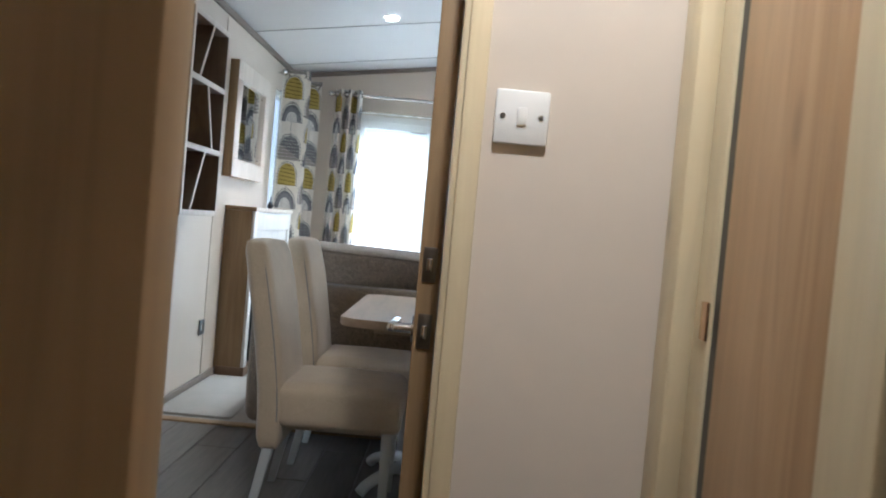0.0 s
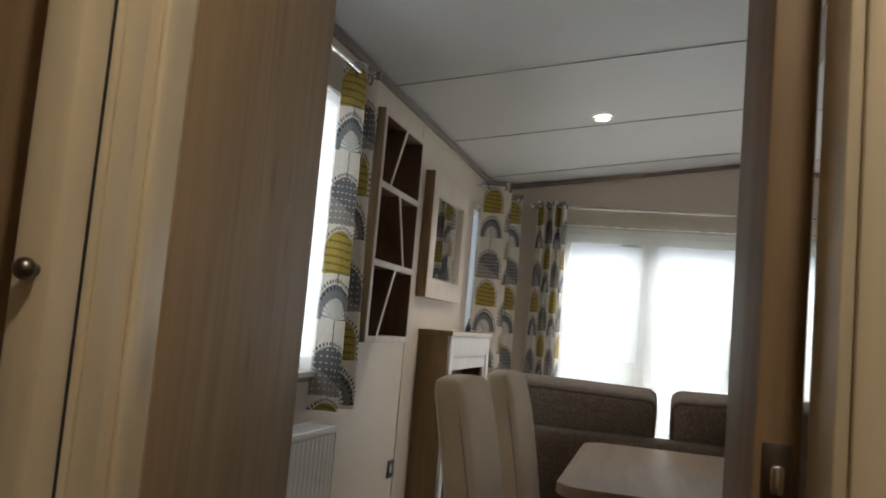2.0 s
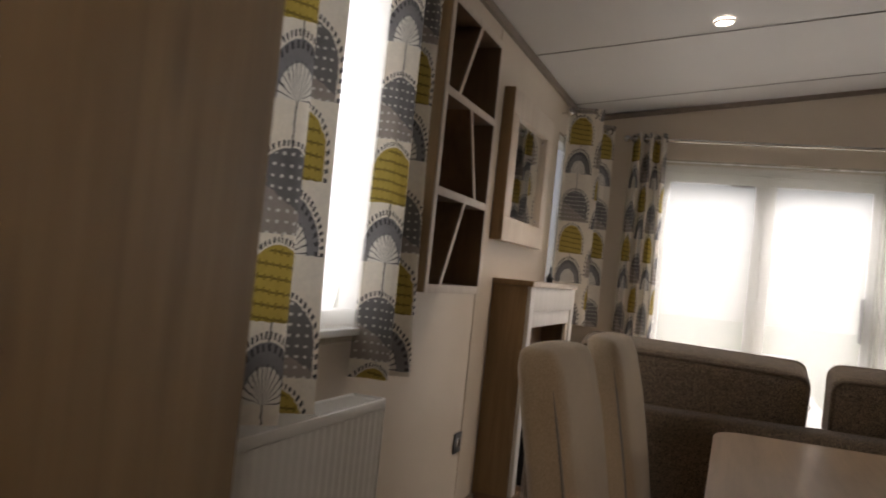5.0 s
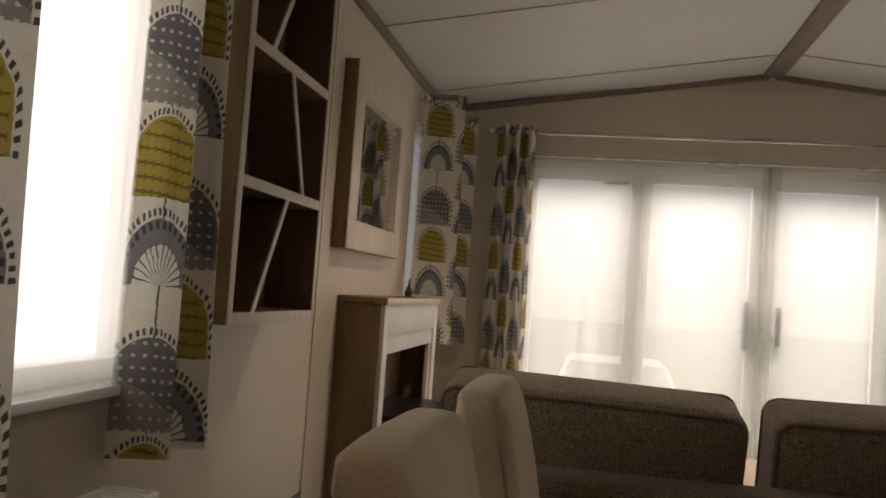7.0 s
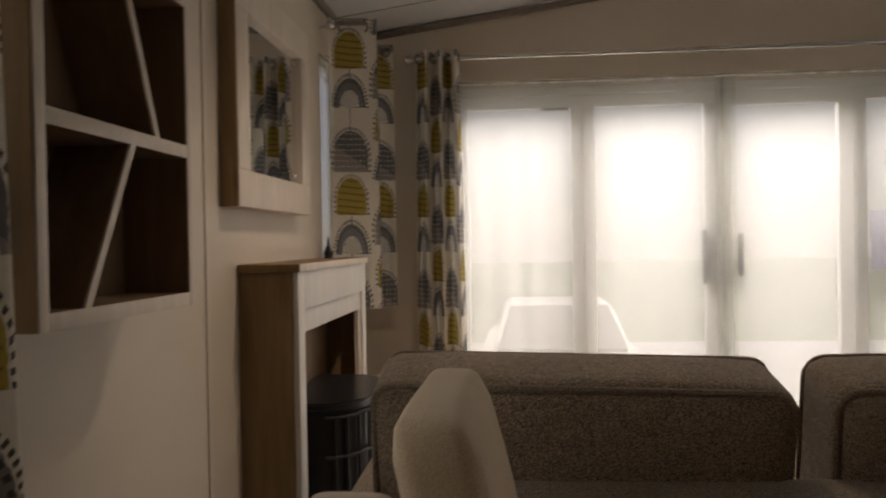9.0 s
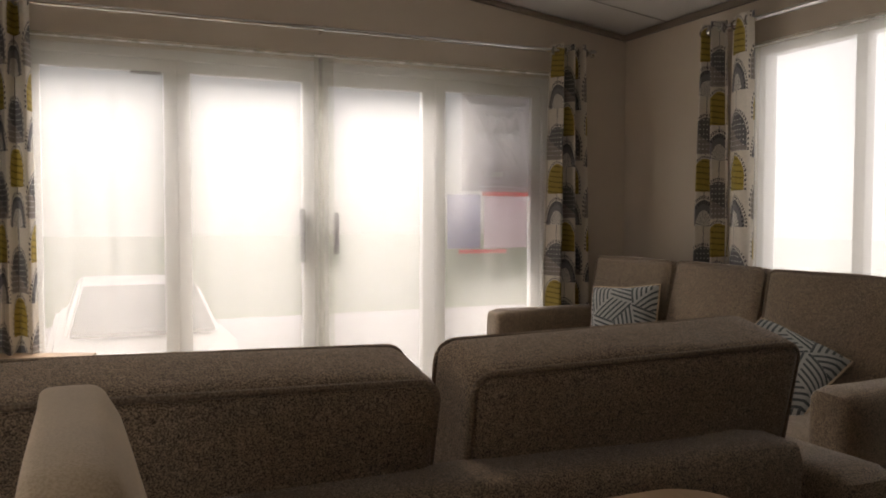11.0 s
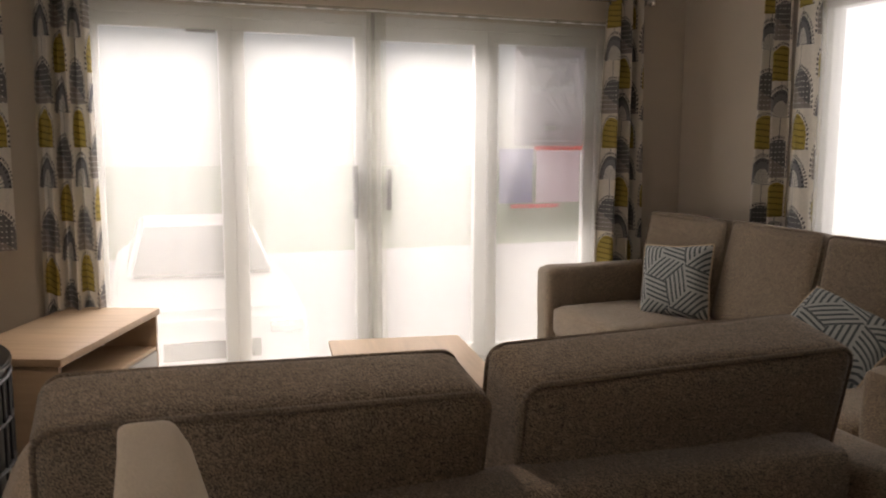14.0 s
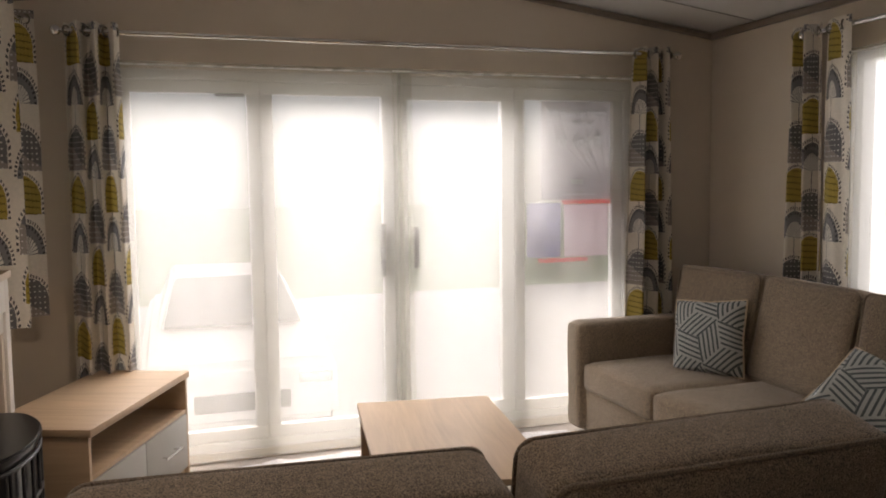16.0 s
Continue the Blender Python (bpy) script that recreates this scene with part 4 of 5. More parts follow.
def shelf_unit():
    x0, x1, y0, y1, z0, z1 = XL + 0.002, -1.72, 4.97, 5.57, 1.02, 2.01
    r = thing("wall_shelf", "brown and pale oak open wall shelf with slanting dividers, empty", "wall shelf", (x0, 5.27, z0))
    t = 0.028
    part("back", box(x0, x0 + 0.008, y0 + 0.01, y1 - 0.01, z0 + 0.01, z1 - 0.01, 0), OAK_DARK, r)
    for nm, a in (("side_panel", (y0, y0 + t, z0, z1)), ("side_panel", (y1 - t, y1, z0, z1)), ("bottom_panel", (y0 + t, y1 - t, z0, z0 + t)), ("top_panel", (y0 + t, y1 - t, z1 - t, z1)),
                  ("shelf", (y0 + t, y1 - t, 1.343, 1.343 + t)), ("shelf", (y0 + t, y1 - t, 1.675, 1.675 + t))):
        b = part(nm, box(x0 + 0.008, x1 - 0.004, *a, 0.001), OAK_DARK, r)
        part("edging", box(x1 - 0.004, x1, *a, 0.001), PALE, b, "pale oak edging")
    for ya, za, yb, zb in ((5.115, z0 + t, 5.29, 1.343), (5.40, 1.365, 5.26, 1.675), (5.115, 1.697, 5.29, z1 - t)):
        for nm, xa, xb, m in (("divider", x0 + 0.008, x1 - 0.006, OAK_DARK), ("edging", x1 - 0.006, x1 - 0.001, PALE)):
            bm = bmesh.new()
            w = 0.011
            vs = [bm.verts.new((x, yy, zz)) for x in (xa, xb) for yy, zz in ((ya - w, za), (ya + w, za), (yb + w, zb), (yb - w, zb))]
            for f in ((0, 1, 2, 3), (7, 6, 5, 4), (0, 4, 5, 1), (1, 5, 6, 2), (2, 6, 7, 3), (3, 7, 4, 0)):
                bm.faces.new([vs[i] for i in f])
            if nm == "divider":
                d = part(nm, bm, m, r, smooth=False)
            else:
                part(nm, bm, m, d, "pale oak edging", smooth=False)
    part("side_skin", box(x0, x1 - 0.005, y0 - 0.004, y0 - 0.0005, z0, z1, 0.001), OAK, r)


shelf_unit()


def wall_mirror():
    y0, y1, z0, z1, x0, x1 = 6.17, 7.02, 1.266, 1.985, XL, -1.82
    r = thing("wall_mirror", "wall mirror in a broad pale oak frame", "mirror", (x0, 6.6, z0))
    w = 0.115
    for nm, a in (("frame_rail", (y0, y1, z1 - w, z1)), ("frame_rail", (y0, y1, z0, z0 + w)), ("frame_stile", (y0, y0 + w, z0 + w, z1 - w)), ("frame_stile", (y1 - w, y1, z0 + w, z1 - w))):
        part(nm, box(x0 + 0.002, x1, *a, 0.004), PALE, r)
    part("side_skin", box(x0 + 0.002, x1 - 0.004, y0 - 0.003, y0 - 0.0005, z0, z1, 0.001), OAK, r, "brown oak side")
    part("glass", box(x0 + 0.002, x1 - 0.022, y0 + w - 0.005, y1 - w + 0.005, z0 + w - 0.005, z1 - w + 0.005, 0), MIRROR, r, "silvered mirror glass", smooth=False)
    for yy in (y0 + w + 0.03, y1 - w - 0.03):
        for zz in (z0 + w + 0.03, z1 - w - 0.03):
            part("clip", ball((x1 - 0.021, yy, zz), 0.009, (0.5, 1, 1)), CHROME, r)


wall_mirror()


def fireplace():
    x0, x1, y0, y1, top = XL + 0.002, -1.685, 6.31, 7.44, 1.088
    r = thing("fireplace_surround", "tall fireplace surround in brown oak and pale limed oak", "fireplace", (x0, (y0 + y1) / 2, 0.004))
    part("mantel", box(x0, x1 + 0.006, y0 - 0.012, y1 + 0.012, top - 0.026, top, 0.003), OAK, r, "brown oak mantel shelf")
    part("mantel_edge", box(x1 + 0.006, x1 + 0.010, y0 - 0.012, y1 + 0.012, top - 0.026, top, 0.001), PALE, r)
    part("side_panel", box(x0, x1 - 0.02, y0, y0 + 0.02, 0.004, top - 0.027, 0.002), OAK, r, "brown oak side")
    part("side_panel", box(x0, x1 - 0.02, y1 - 0.02, y1, 0.004, top - 0.027, 0.002), OAK, r, "brown oak side")
    part("plinth", box(x0, x1 + 0.004, y0 - 0.004, y1 + 0.004, 0.004, 0.06, 0.002), OAK_DARK, r)
    part("back_panel", box(x0, x0 + 0.02, y0 + 0.021, y1 - 0.021, 0.06, top - 0.03, 0), OAK_DARK, r)
    part("header", box(x1 - 0.019, x1, y0 + 0.075, y1 - 0.075, 0.94, top - 0.027, 0.002), WHITE_WOOD, r)
    part("header", box(x1 - 0.032, x1 - 0.010, y0 + 0.076, y1 - 0.076, 0.862, 0.939, 0.002), WHITE_WOOD, r)
    for a, b in ((y0, y0 + 0.074), (y1 - 0.074, y1)):
        part("pilaster", box(x1 - 0.019, x1, a, b, 0.06, top - 0.027, 0.002), WHITE_WOOD, r)
    for a, b in ((y0 + 0.075, y0 + 0.115), (y1 - 0.115, y1 - 0.075)):
        part("inner_stile", box(x1 - 0.032, x1 - 0.012, a, b, 0.06, 0.861, 0.002), PALE, r)
    s = thing("stove", "black electric stove with a curved barred front", "stove", (-1.66, 6.87, 0.004))
    arc = [(-1.675 + 0.14 * math.sin(radians(a)), 6.87 - 0.30 * math.cos(radians(a))) for a in range(0, 181, 12)]
    pts = [(-1.84, 6.57), *arc, (-1.84, 7.17)]
    part("body", slab(pts, 0.06, 0.575, 0.004), BLACK, s)
    grow = [(-1.845, 6.55), *[(-1.675 + 0.16 * math.sin(radians(a)), 6.87 - 0.32 * math.cos(radians(a))) for a in range(0, 181, 12)], (-1.845, 7.19)]
    part("top_plate", slab(grow, 0.575, 0.60, 0.006), BLACK, s)
    part("base_plate", slab(grow, 0.004, 0.06, 0.006), BLACK, s)
    for a in range(15, 170, 15):
        x, yy = -1.675 + 0.152 * math.sin(radians(a)), 6.87 - 0.312 * math.cos(radians(a))
        part("bar", rod((x, yy, 0.12), (x, yy, 0.55), 0.006, 8), BLACK_GLOSS, s)
    for z in (0.12, 0.26, 0.41, 0.55):
        part("hoop", tube([(-1.675 + 0.152 * math.sin(radians(a)), 6.87 - 0.312 * math.cos(radians(a)), z) for a in range(3, 178, 6)], 0.007), BLACK_GLOSS, s)
    f = thing("figurine", "small dark ornament on the mantel shelf", "ornament", (-1.80, 7.22, top))
    bm = ball((-1.80, 7.22, top + 0.022), 0.022, (1, 1, 1))
    rod((-1.80, 7.22, top), (-1.80, 7.22, top + 0.05), 0.019, 12, 0.012, bm=bm)
    rod((-1.80, 7.22, top + 0.04), (-1.80, 7.225, top + 0.09), 0.008, 10, 0.004, bm=bm)
    part("body", bm, BLACK_GLOSS, f)


fireplace()


def radiator():
    x1, y0, y1, z0, z1 = -1.70, 3.60, 4.685, 0.14, 0.716
    r = thing("radiator", "white panel radiator with a slotted top grille under the window", "radiator", (-1.78, 4.1, 0))
    n = 160
    bm = bmesh.new()
    prof = [(x1 + 0.0025 * (1 - math.cos(2 * math.pi * 28 * i / n)) / 2, y0 + (y1 - y0) * i / n) for i in range(n + 1)]
    ring_pts = prof + [(x1 - 0.012, y1), (x1 - 0.012, y0)]
    f = bm.faces.new([bm.verts.new((x, y, z0)) for x, y in ring_pts])
    up = bmesh.ops.extrude_face_region(bm, geom=[f])
    bmesh.ops.translate(bm, verts=[g for g in up["geom"] if isinstance(g, bmesh.types.BMVert)], vec=(0, 0, z1 - 0.031 - z0))
    part("front_panel", bm, WHITE, r)
    part("back_panel", box(x1 - 0.10, x1 - 0.088, y0, y1, z0, z1 - 0.03, 0.004), WHITE, r)
    for a, b in ((y0 - 0.004, y0 - 0.0005), (y1 + 0.0005, y1 + 0.004)):
        part("end_panel", box(x1 - 0.10, x1 + 0.004, a, b, z0 + 0.01, z1, 0.001), WHITE, r)
    part("top_rim", box(x1 - 0.004, x1 + 0.005, y0, y1, z1 - 0.03, z1, 0.003), WHITE, r)
    part("top_rim", box(x1 - 0.105, x1 - 0.096, y0, y1, z1 - 0.03, z1, 0.003), WHITE, r)
    bm = bmesh.new()
    for i in range(60):
        a = y0 + 0.01 + (y1 - y0 - 0.02) * i / 60
        box(x1 - 0.096, x1 - 0.004, a, a + 0.007, z1 - 0.012, z1 - 0.003, 0, bm=bm)
    part("grille", bm, WHITE, r)
    for a in (y0 + 0.15, y1 - 0.15):
        part("bracket", box(XL + 0.001, x1 - 0.101, a, a + 0.03, z0 + 0.1, z1 - 0.1, 0.002), WHITE, r)
    part("pipe", rod((x1 - 0.05, y1 - 0.05, 0.0), (x1 - 0.05, y1 - 0.05, z0 + 0.02), 0.009, 12), WHITE, r)
    part("valve", ball((x1 - 0.04, y0 - 0.03, 0.68), 0.018), CHROME, r)


radiator()

so = thing("wall_socket", "small brown steel wall socket", "socket", (XL, 5.98, 0.32))
part("plate", box(XL + 0.001, XL + 0.010, 5.94, 6.03, 0.30, 0.39, 0.003), GREY_PLASTIC, so)
part("insert", box(XL + 0.010, XL + 0.013, 5.965, 6.005, 0.325, 0.365, 0.002), CHROME, so)

mat_root = thing("floor_mat", "light beige rectangular mat by the fireplace", "mat", (-1.66, 5.74, 0.004))
part("mat_body", slab([(x - 1.665, yy + 5.74) for x, yy in loop_points(0.40, 1.02, 0.03)], 0.005, 0.016, 0.004), MAT, mat_root)

# dining table
tab = thing("dining_table", "pale oak dining table with rounded corners on a curved pedestal", "dining table", (-0.38, 4.47, 0))
cx, cy = -0.49, 4.47
part("tabletop", slab([(cx + x, cy + yy) for x, yy in loop_points(0.63, 1.02, 0.09, 8)], 0.700, 0.730, 0.003), PALE_X, tab)
part("column", rod((cx, cy, 0.05), (cx, cy, 0.699), 0.045, 24), LEG_PAINT, tab)
for a in (45, 135, 225, 315):
    pts = [(cx + math.cos(radians(a)) * 0.30 * s, cy + math.sin(radians(a)) * 0.30 * s, 0.022 + 0.10 * (1 - s) ** 0.6) for s in (0.05, 0.25, 0.5, 0.75, 0.9, 1.0)]
    part("foot", tube(pts, 0.022, sides=10), LEG_PAINT, tab)
part("apron", box(cx - 0.2, cx + 0.2, cy - 0.35, cy + 0.35, 0.665, 0.699, 0.004), PALE_X, tab)


def dining_chair():
    """Faces +x; its base is at the origin, the back at x = -0.25."""
    r = thing("dining_chair", "high-backed dining chair in oatmeal fabric with pale legs", "dining chair", group="chairs round the table")
    s = cushion(0.45, 0.43, 0.15, 0.035, (0.0, 0.0, 0.018), 7, seed=2)
    s.transform(Matrix.Translation((0.02, 0, 0.395)))
    part("seat", s, CHAIR, r, local=True)
    b = cushion(0.085, 0.425, 0.725, 0.022, (0.008, 0.0, 0.012), 11, seed=5)
    for v in b.verts:
        v.co.z += 0.602
        h = (v.co.z - 0.35) / 0.6
        v.co.x += -0.22 - 0.10 * max(0, h) ** 1.4
        v.co.y *= 1 - 0.03 * max(0, h)
    back = part("backrest", b, CHAIR, r, local=True)
    for sy in (-1, 1):
        pts = []
        for i in range(14):
            z = 0.34 + 0.56 * i / 13
            h = (z - 0.35) / 0.6
            pts.append((-0.205 - 0.10 * max(0, h) ** 1.4 + 0.012, sy * 0.212 * (1 - 0.03 * max(0, h)), z))
        part("piping", tube(pts, 0.003, sides=6), CHAIR_SIDE, back, local=True)
    for x, yy, lean in ((0.20, 0.175, 0.0), (0.20, -0.175, 0.0), (-0.20, 0.175, -0.07), (-0.20, -0.175, -0.07)):
        own = bmesh.new()
        bmesh.ops.create_cube(own, size=1)
        for v in own.verts:
            top = v.co.z > 0
            w = 0.042 if top else 0.027
            v.co = Vector((x + (0 if top else lean) + v.co.x * w, yy + v.co.y * w, 0.345 if top else 0.0))
        bmesh.ops.bevel(own, geom=own.edges[:], offset=0.003, segments=2, affect="EDGES")
        part("leg", own, LEG_PAINT, r, "pale grey painted leg", local=True)
    return r


chair = dining_chair()
chair.matrix_basis = pose(-0.80, 4.20, 0)
copy_thing(chair, pose(-0.77, 4.79, 0))
copy_thing(chair, pose(-0.20, 4.60, 0, 0, 0, 180))


def piped(bm, name, material, root, w, h, d, r, m, label=""):
    """A cushion with a piped seam round its front and back edge; w, h across, d deep, standing on edge (depth along y)."""
    bm.transform(m)
    c = part(name, bm, material, root, label)
    for sy in (-1, 1):
        p = tube([(x, sy * (d / 2 - 0.010), z) for x, z in loop_points(w - 0.010, h - 0.004, 0.035)], 0.0065, True, 8)
        p.transform(m)
        part("piping", p, SOFA_PIPE, c)
    return c


def sofa_near():
    x0, x1, yb = -1.33, 0.33, 5.05
    r = thing("sofa", "brown-grey two-seat fabric sofa with loose piped back cushions", "sofa", (-0.5, 5.5, 0.004))
    c = cushion(x1 - x0 - 0.30, 0.17, 0.66, 0.04, (0, 0.005, 0), 8, seed=1)
    c.transform(Matrix.Translation(((x0 + x1) / 2 - 0.02, yb + 0.085, 0.415)))
    part("back_frame", c, SOFA, r)
    b = cushion(x1 - x0 - 0.10, 0.85, 0.26, 0.03, cuts=6)
    b.transform(Matrix.Translation(((x0 + x1) / 2, yb + 0.44, 0.19)))
    part("base", b, SOFA, r)
    for x, s in ((x0 + 0.06, 3), (x1 + 0.02, 4)):
        a = cushion(0.20, 0.90, 0.60, 0.05, (0.01, 0, 0.01), 8, seed=s)
        a.transform(Matrix.Translation((x, yb + 0.46, 0.345)))
        part("arm", a, SOFA, r)
    for x, s in ((-0.90, 6), (-0.14, 7)):
        q = cushion(0.70, 0.62, 0.15, 0.04, (0.0, 0, 0.02), 8, seed=s)
        q.transform(Matrix.Translation((x, yb + 0.52, 0.40)))
        part("seat_cushion", q, SOFA, r)
    for xc, w, s, tl in ((-0.905, 0.70, 8, 1.5), (-0.125, 0.73, 9, -0.8)):
        h = 0.50
        bm = cushion(w, 0.18, h, 0.028, (0.0, 0.014, 0.012), 12, seed=s)
        m = Matrix.Translation((xc, yb + 0.235, 0.675)) @ Matrix.Rotation(radians(12), 4, "X") @ Matrix.Rotation(radians(tl), 4, "Y")
        piped(bm, "back_cushion", SOFA, r, w, h, 0.18, 0.06, m)
    for x in (x0 + 0.08, x1 - 0.08):
        for yy in (yb + 0.08, yb + 0.80):
            part("foot", rod((x, yy, 0.004), (x, yy, 0.06), 0.022, 12), BLACK, r)


sofa_near()


def sofa_side():
    y0, y1, xf, xb = 5.62, 8.02, 0.955, 1.93
    r = thing("sofa", "long brown-grey fabric sofa under the window with loose back cushions", "sofa", (1.45, 6.85, 0.004))
    f = cushion(0.13, y1 - y0 - 0.06, 0.70, 0.04, cuts=8, seed=11)
    f.transform(Matrix.Translation((xb - 0.065, (y0 + y1) / 2, 0.42)))
    part("back_frame", f, SOFA, r)
    b = cushion(xb - xf - 0.06, y1 - y0 - 0.12, 0.24, 0.02, cuts=6)
    b.transform(Matrix.Translation(((xf + xb) / 2 + 0.02, (y0 + y1) / 2, 0.17)))
    part("base", b, SOFA, r)
    for yy, s in ((y1 - 0.085, 13), (y0 + 0.10, 14)):
        a = cushion(xb - xf - 0.02, 0.17, 0.59, 0.045, (0, 0.006, 0.004), 9, seed=s)
        for v in a.verts:
            v.co.x -= 0.02 * max(0, -v.co.x) * (v.co.z + 0.3)
        a.transform(Matrix.Translation(((xf + xb) / 2, yy, 0.34)))
        part("arm", a, SOFA, r)
    edges = (5.82, 6.50, 7.18, 7.85)
    for k, (a, bb) in enumerate(zip(edges, edges[1:])):
        q = cushion(0.70, bb - a - 0.008, 0.155, 0.035, (0, 0, 0.016), 8, seed=15 + k)
        q.transform(Matrix.Translation((xf + 0.02 + 0.35, (a + bb) / 2, 0.355)))
        part("seat_cushion", q, SOFA, r)
    for yc, w, lean, s, tw in ((7.58, 0.62, 9, 20, 3), (6.94, 0.64, 12, 21, -4), (6.28, 0.66, 11, 22, 3)):
        h = 0.50
        bm = cushion(w, 0.19, h, 0.03, (0, 0.02, 0.012), 12, seed=s)
        m = Matrix.Translation((xb - 0.25, yc, 0.665)) @ Matrix.Rotation(radians(-90 + tw), 4, "Z") @ Matrix.Rotation(radians(-lean), 4, "X")
        piped(bm, "back_cushion", SOFA, r, w, h, 0.19, 0.06, m)
    for yy in (y0 + 0.1, y1 - 0.1):
        part("foot", rod((xf + 0.1, yy, 0.004), (xf + 0.1, yy, 0.06), 0.022, 12), BLACK, r)


sofa_side()


def scatter_pillow(m, label, seed):
    own = bmesh.new()
    lay = own.loops.layers.uv.new("cloth")
    n, w = 22, 0.38
    grids = []
    for side in (1, -1):
        rows = []
        for j in range(n + 1):
            row = []
            for i in range(n + 1):
                u, v = 2 * i / n - 1, 2 * j / n - 1
                pinch = 1 - 0.07 * (1 - abs(u * v)) * max(abs(u), abs(v)) ** 3
                t = 0.075 * ((1 - u ** 4) * (1 - v ** 4)) ** 0.55
                t += 0.006 * noise.noise(Vector((u * 2 + seed, v * 2, side))) * (1 - max(abs(u), abs(v)))
                row.append(own.verts.new((u * w / 2 * pinch, side * t, v * w / 2 * pinch)))
            rows.append(row)
        for j in range(n):
            for i in range(n):
                f = own.faces.new((rows[j][i], rows[j][i + 1], rows[j + 1][i + 1], rows[j + 1][i]))
                for lp, (a, b) in zip(f.loops, ((i, j), (i + 1, j), (i + 1, j + 1), (i, j + 1))):
                    lp[lay].uv = (a / n * w + 1, b / n * w + 1)
        grids.append(rows)
    bmesh.ops.remove_doubles(own, verts=own.verts, dist=0.0008)
    r = thing("scatter_pillow", label, "pillow", tuple(m.translation), group="pillows on the sofa")
    own.transform(m)
    part("cover", own, PILLOW, r)
    ed = []
    for k in range(80):
        a = k / 20
        s, f = int(a), a - int(a)
        u, v = ((2 * f - 1, -1), (1, 2 * f - 1), (1 - 2 * f, 1), (-1, 1 - 2 * f))[s]
        pinch = 1 - 0.07 * (1 - abs(u * v))
        ed.append((u * w / 2 * pinch, 0, v * w / 2 * pinch))
    p = tube(ed, 0.005, True, 6)
    p.transform(m)
    part("piping", p, CHAIR, r)


scatter_pillow(Matrix.Translation((1.45, 7.40, 0.61)) @ Matrix.Rotation(radians(-64), 4, "Z") @ Matrix.Rotation(radians(-14), 4, "X") @ Matrix.Rotation(radians(-5), 4, "Y"),
               "square pillow with blue-grey and cream geometric stripes", 1)
scatter_pillow(Matrix.Translation((1.33, 6.27, 0.575)) @ Matrix.Rotation(radians(-45), 4, "Z") @ Matrix.Rotation(radians(-50), 4, "X") @ Matrix.Rotation(radians(32), 4, "Y"),
               "tilted square pillow with blue-grey and cream geometric stripes", 2)


def tv_unit():
    """Local: front along +x from the origin corner, depth along -y... built round its base, then turned into the corner."""
    L, D, H = 0.92, 0.44, 0.54
    ang = math.degrees(math.atan2(7.91 - 7.07, -1.035 + 1.38))
    r = thing("tv_unit", "low pale oak television unit with a niche and two grey drawers", "tv unit")
    part("top", box(-L / 2, L / 2, 0, D, H - 0.03, H, 0.003), PALE_X, r, local=True)
    for a, b in ((-L / 2 + 0.004, -L / 2 + 0.022), (L / 2 - 0.022, L / 2 - 0.004)):
        part("side_panel", box(a, b, 0.012, D - 0.005, 0.004, H - 0.031, 0.001), PALE_X, r, local=True)
    part("back_panel", box(-L / 2 + 0.023, L / 2 - 0.023, D - 0.02, D - 0.008, 0.05, H - 0.031, 0), OAK, r, local=True)
    part("shelf", box(-L / 2 + 0.023, L / 2 - 0.023, 0.014, D - 0.021, 0.345, 0.363, 0.001), PALE_X, r, local=True)
    part("plinth", box(-L / 2 + 0.023, L / 2 - 0.023, 0.03, 0.045, 0.004, 0.085, 0.001), PALE_X, r, local=True)
    part("bottom_panel", box(-L / 2 + 0.023, L / 2 - 0.023, 0.03, D - 0.021, 0.086, 0.10, 0.001), PALE_X, r, local=True)
    for a, b in ((-L / 2 + 0.025, -0.002), (0.002, L / 2 - 0.025)):
        d = part("drawer_front", box(a, b, 0.010, 0.028, 0.092, 0.342, 0.002), DRAWER, r, "light grey drawer front", local=True)
        c = (a + b) / 2
        h = rod((c - 0.085, -0.018, 0.225), (c + 0.085, -0.018, 0.225), 0.005, 10)
        for k in (-0.06, 0.06):
            rod((c + k, -0.018, 0.225), (c + k, 0.012, 0.225), 0.004, 8, bm=h)
        part("handle", h, CHROME, d, "chrome bar handle", local=True)
    r.matrix_basis = pose((-1.38 - 1.035) / 2, (7.07 + 7.91) / 2, 0, 0, 0, ang)


tv_unit()


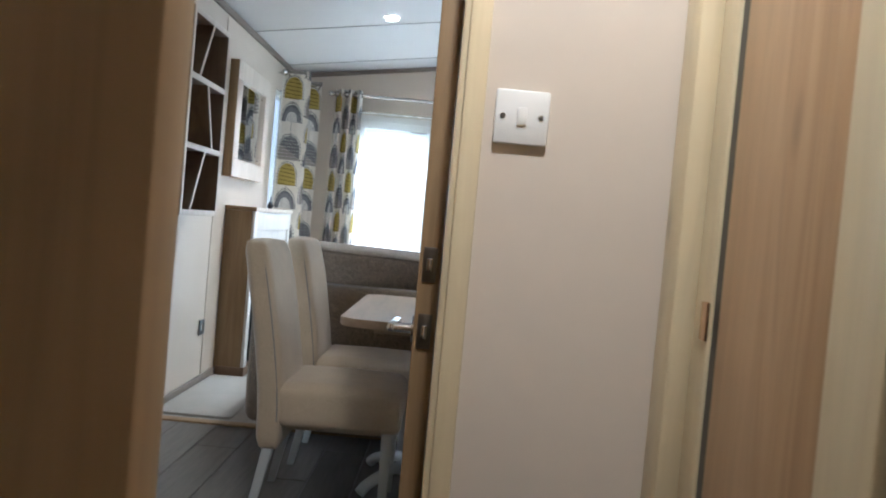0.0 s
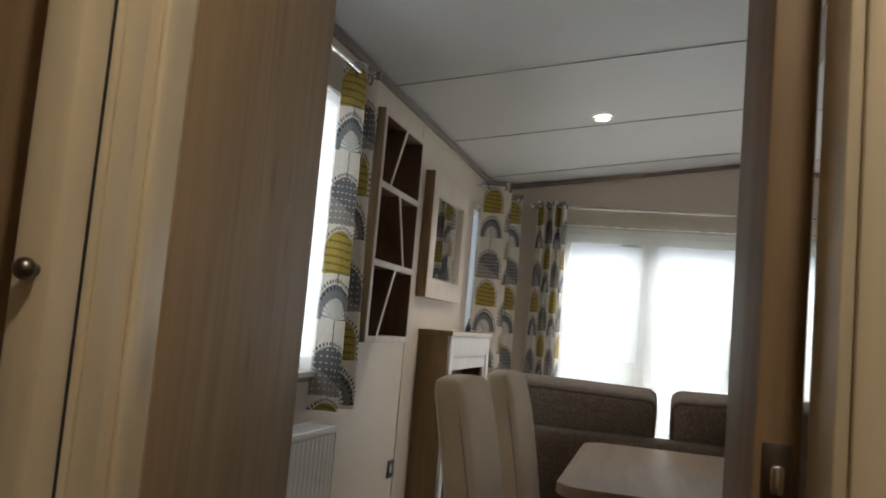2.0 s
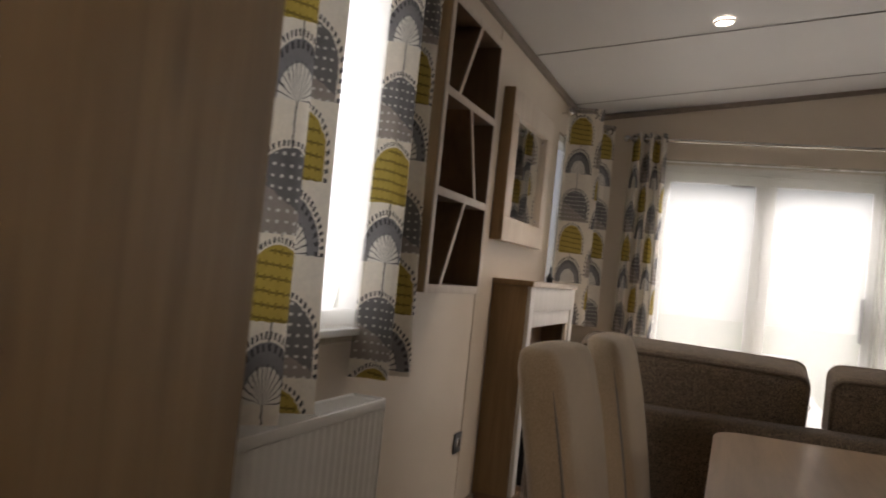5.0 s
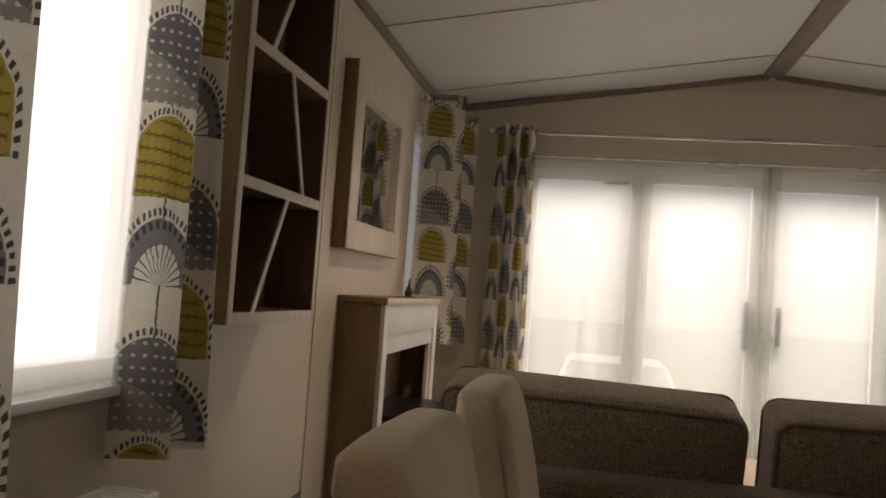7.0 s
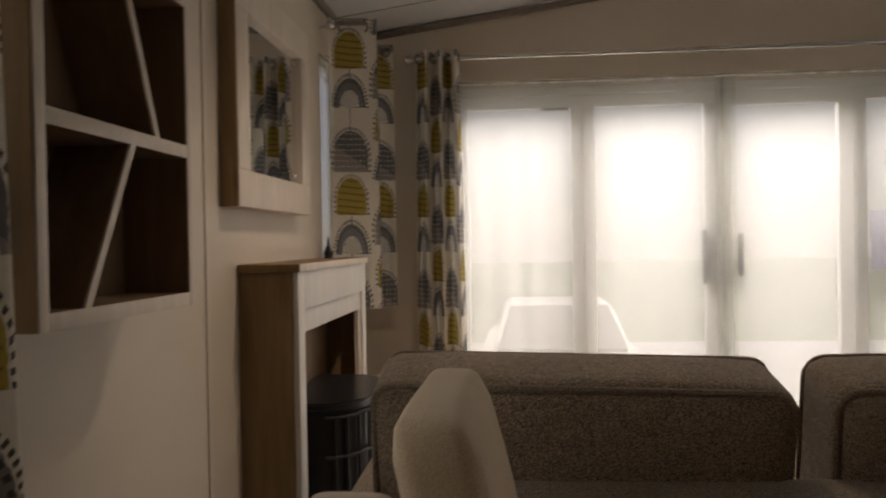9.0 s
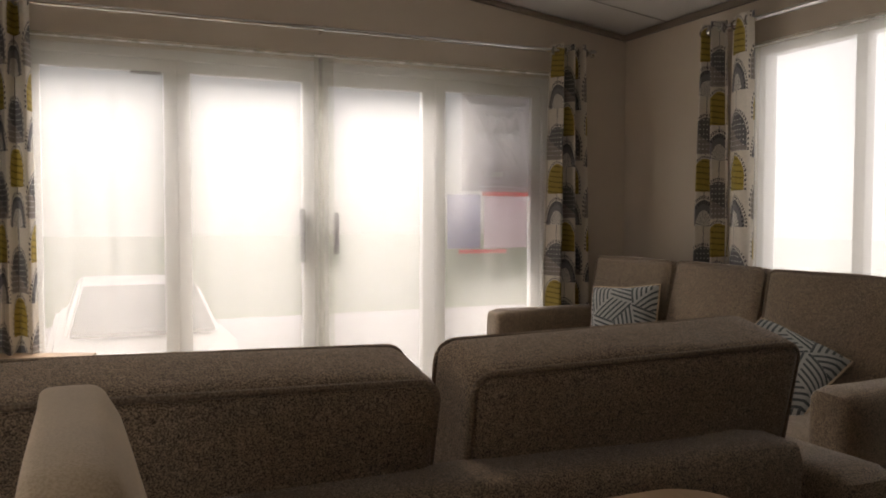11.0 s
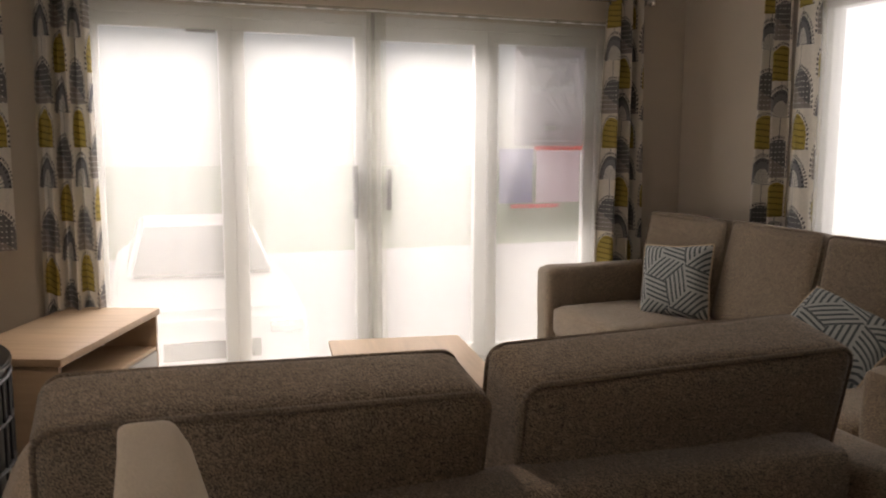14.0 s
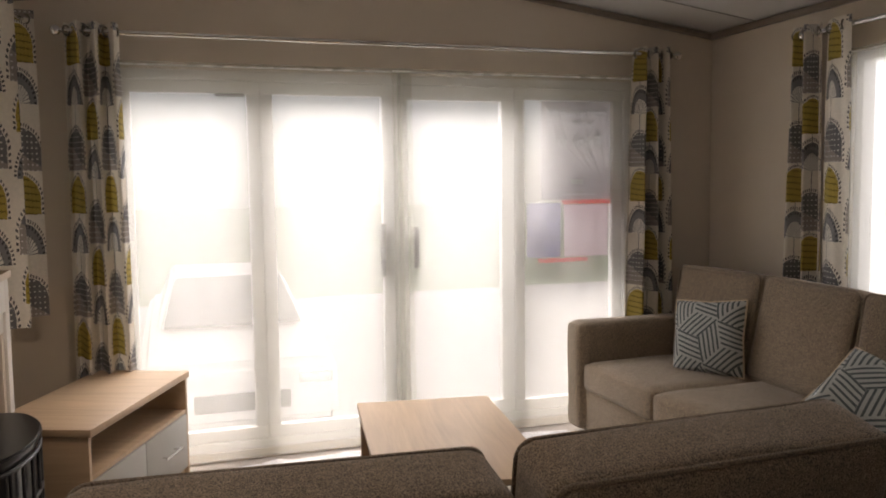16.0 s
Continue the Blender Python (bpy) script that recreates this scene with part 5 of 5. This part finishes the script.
def coffee_table():
    r = thing("coffee_table", "low pale oak coffee table with panel legs", "coffee table")
    W, L, H = 0.60, 1.05, 0.42
    part("tabletop", box(-W / 2, W / 2, -L / 2, L / 2, H - 0.025, H, 0.003), PALE_X, r, local=True)
    for x in (-1, 1):
        for yy in (-1, 1):
            part("leg", box(*sorted((x * (W / 2 - 0.012), x * (W / 2 - 0.062))), *sorted((yy * (L / 2 - 0.012), yy * (L / 2 - 0.062))), 0.004, H - 0.026, 0.002), OAK_DARK, r, local=True)
    part("shelf", box(-W / 2 + 0.03, W / 2 - 0.03, -L / 2 + 0.03, L / 2 - 0.03, 0.10, 0.118, 0.002), PALE_X, r, local=True)
    r.matrix_basis = pose(-0.10, 6.95, 0, 0, 0, -8)


coffee_table()


def film_sheet(name, cx, cy, w, l, turn, seed):
    own = bmesh.new()
    n = 26
    rows = []
    for j in range(n + 1):
        row = []
        for i in range(n + 1):
            x, yy = (i / n - 0.5) * w, (j / n - 0.5) * l
            k = noise.noise(Vector((x * 6 + seed, yy * 6, 0)))
            edge = 1 + 0.06 * noise.noise(Vector((x * 3, yy * 3, seed)))
            row.append(own.verts.new((x * edge, yy * edge, 0.012 + 0.03 * max(0, k) ** 1.5 + 0.004 * noise.noise(Vector((x * 25, yy * 25, seed))))))
        rows.append(row)
    for j in range(n):
        for i in range(n):
            own.faces.new((rows[j][i], rows[j][i + 1], rows[j + 1][i + 1], rows[j + 1][i]))
    r = thing(name, "crumpled clear plastic protective film on the carpet", "plastic sheet", group="plastic film on the floor")
    part("sheet", own, FILM, r, local=True)
    r.matrix_basis = pose(cx, cy, 0, 0, 0, turn)


film_sheet("plastic_film", -0.52, 7.86, 0.74, 0.38, 4, 1)
film_sheet("plastic_film", 0.72, 7.88, 0.46, 0.34, -8, 4)

# ---- floor planks ----
w, l = 0.19, 1.22
x = XL
col = 0
while x < XR - 0.02:
    x1 = min(x + w, XR)
    yy = 5.128 + (col * 0.43) % l
    while yy > -0.2:
        a, b = max(yy - l, -0.2), min(yy, 5.128)
        if b - a > 0.02:
            bm = box(x + 0.0015, x1 - 0.0015, a + 0.0015, b - 0.0015, -0.009, 0.0, 0.0012, 1)
            pl = part("plank", bm, PLANK, smooth=False)
            pl.parent = floor
        yy -= l
    x += w
    col += 1
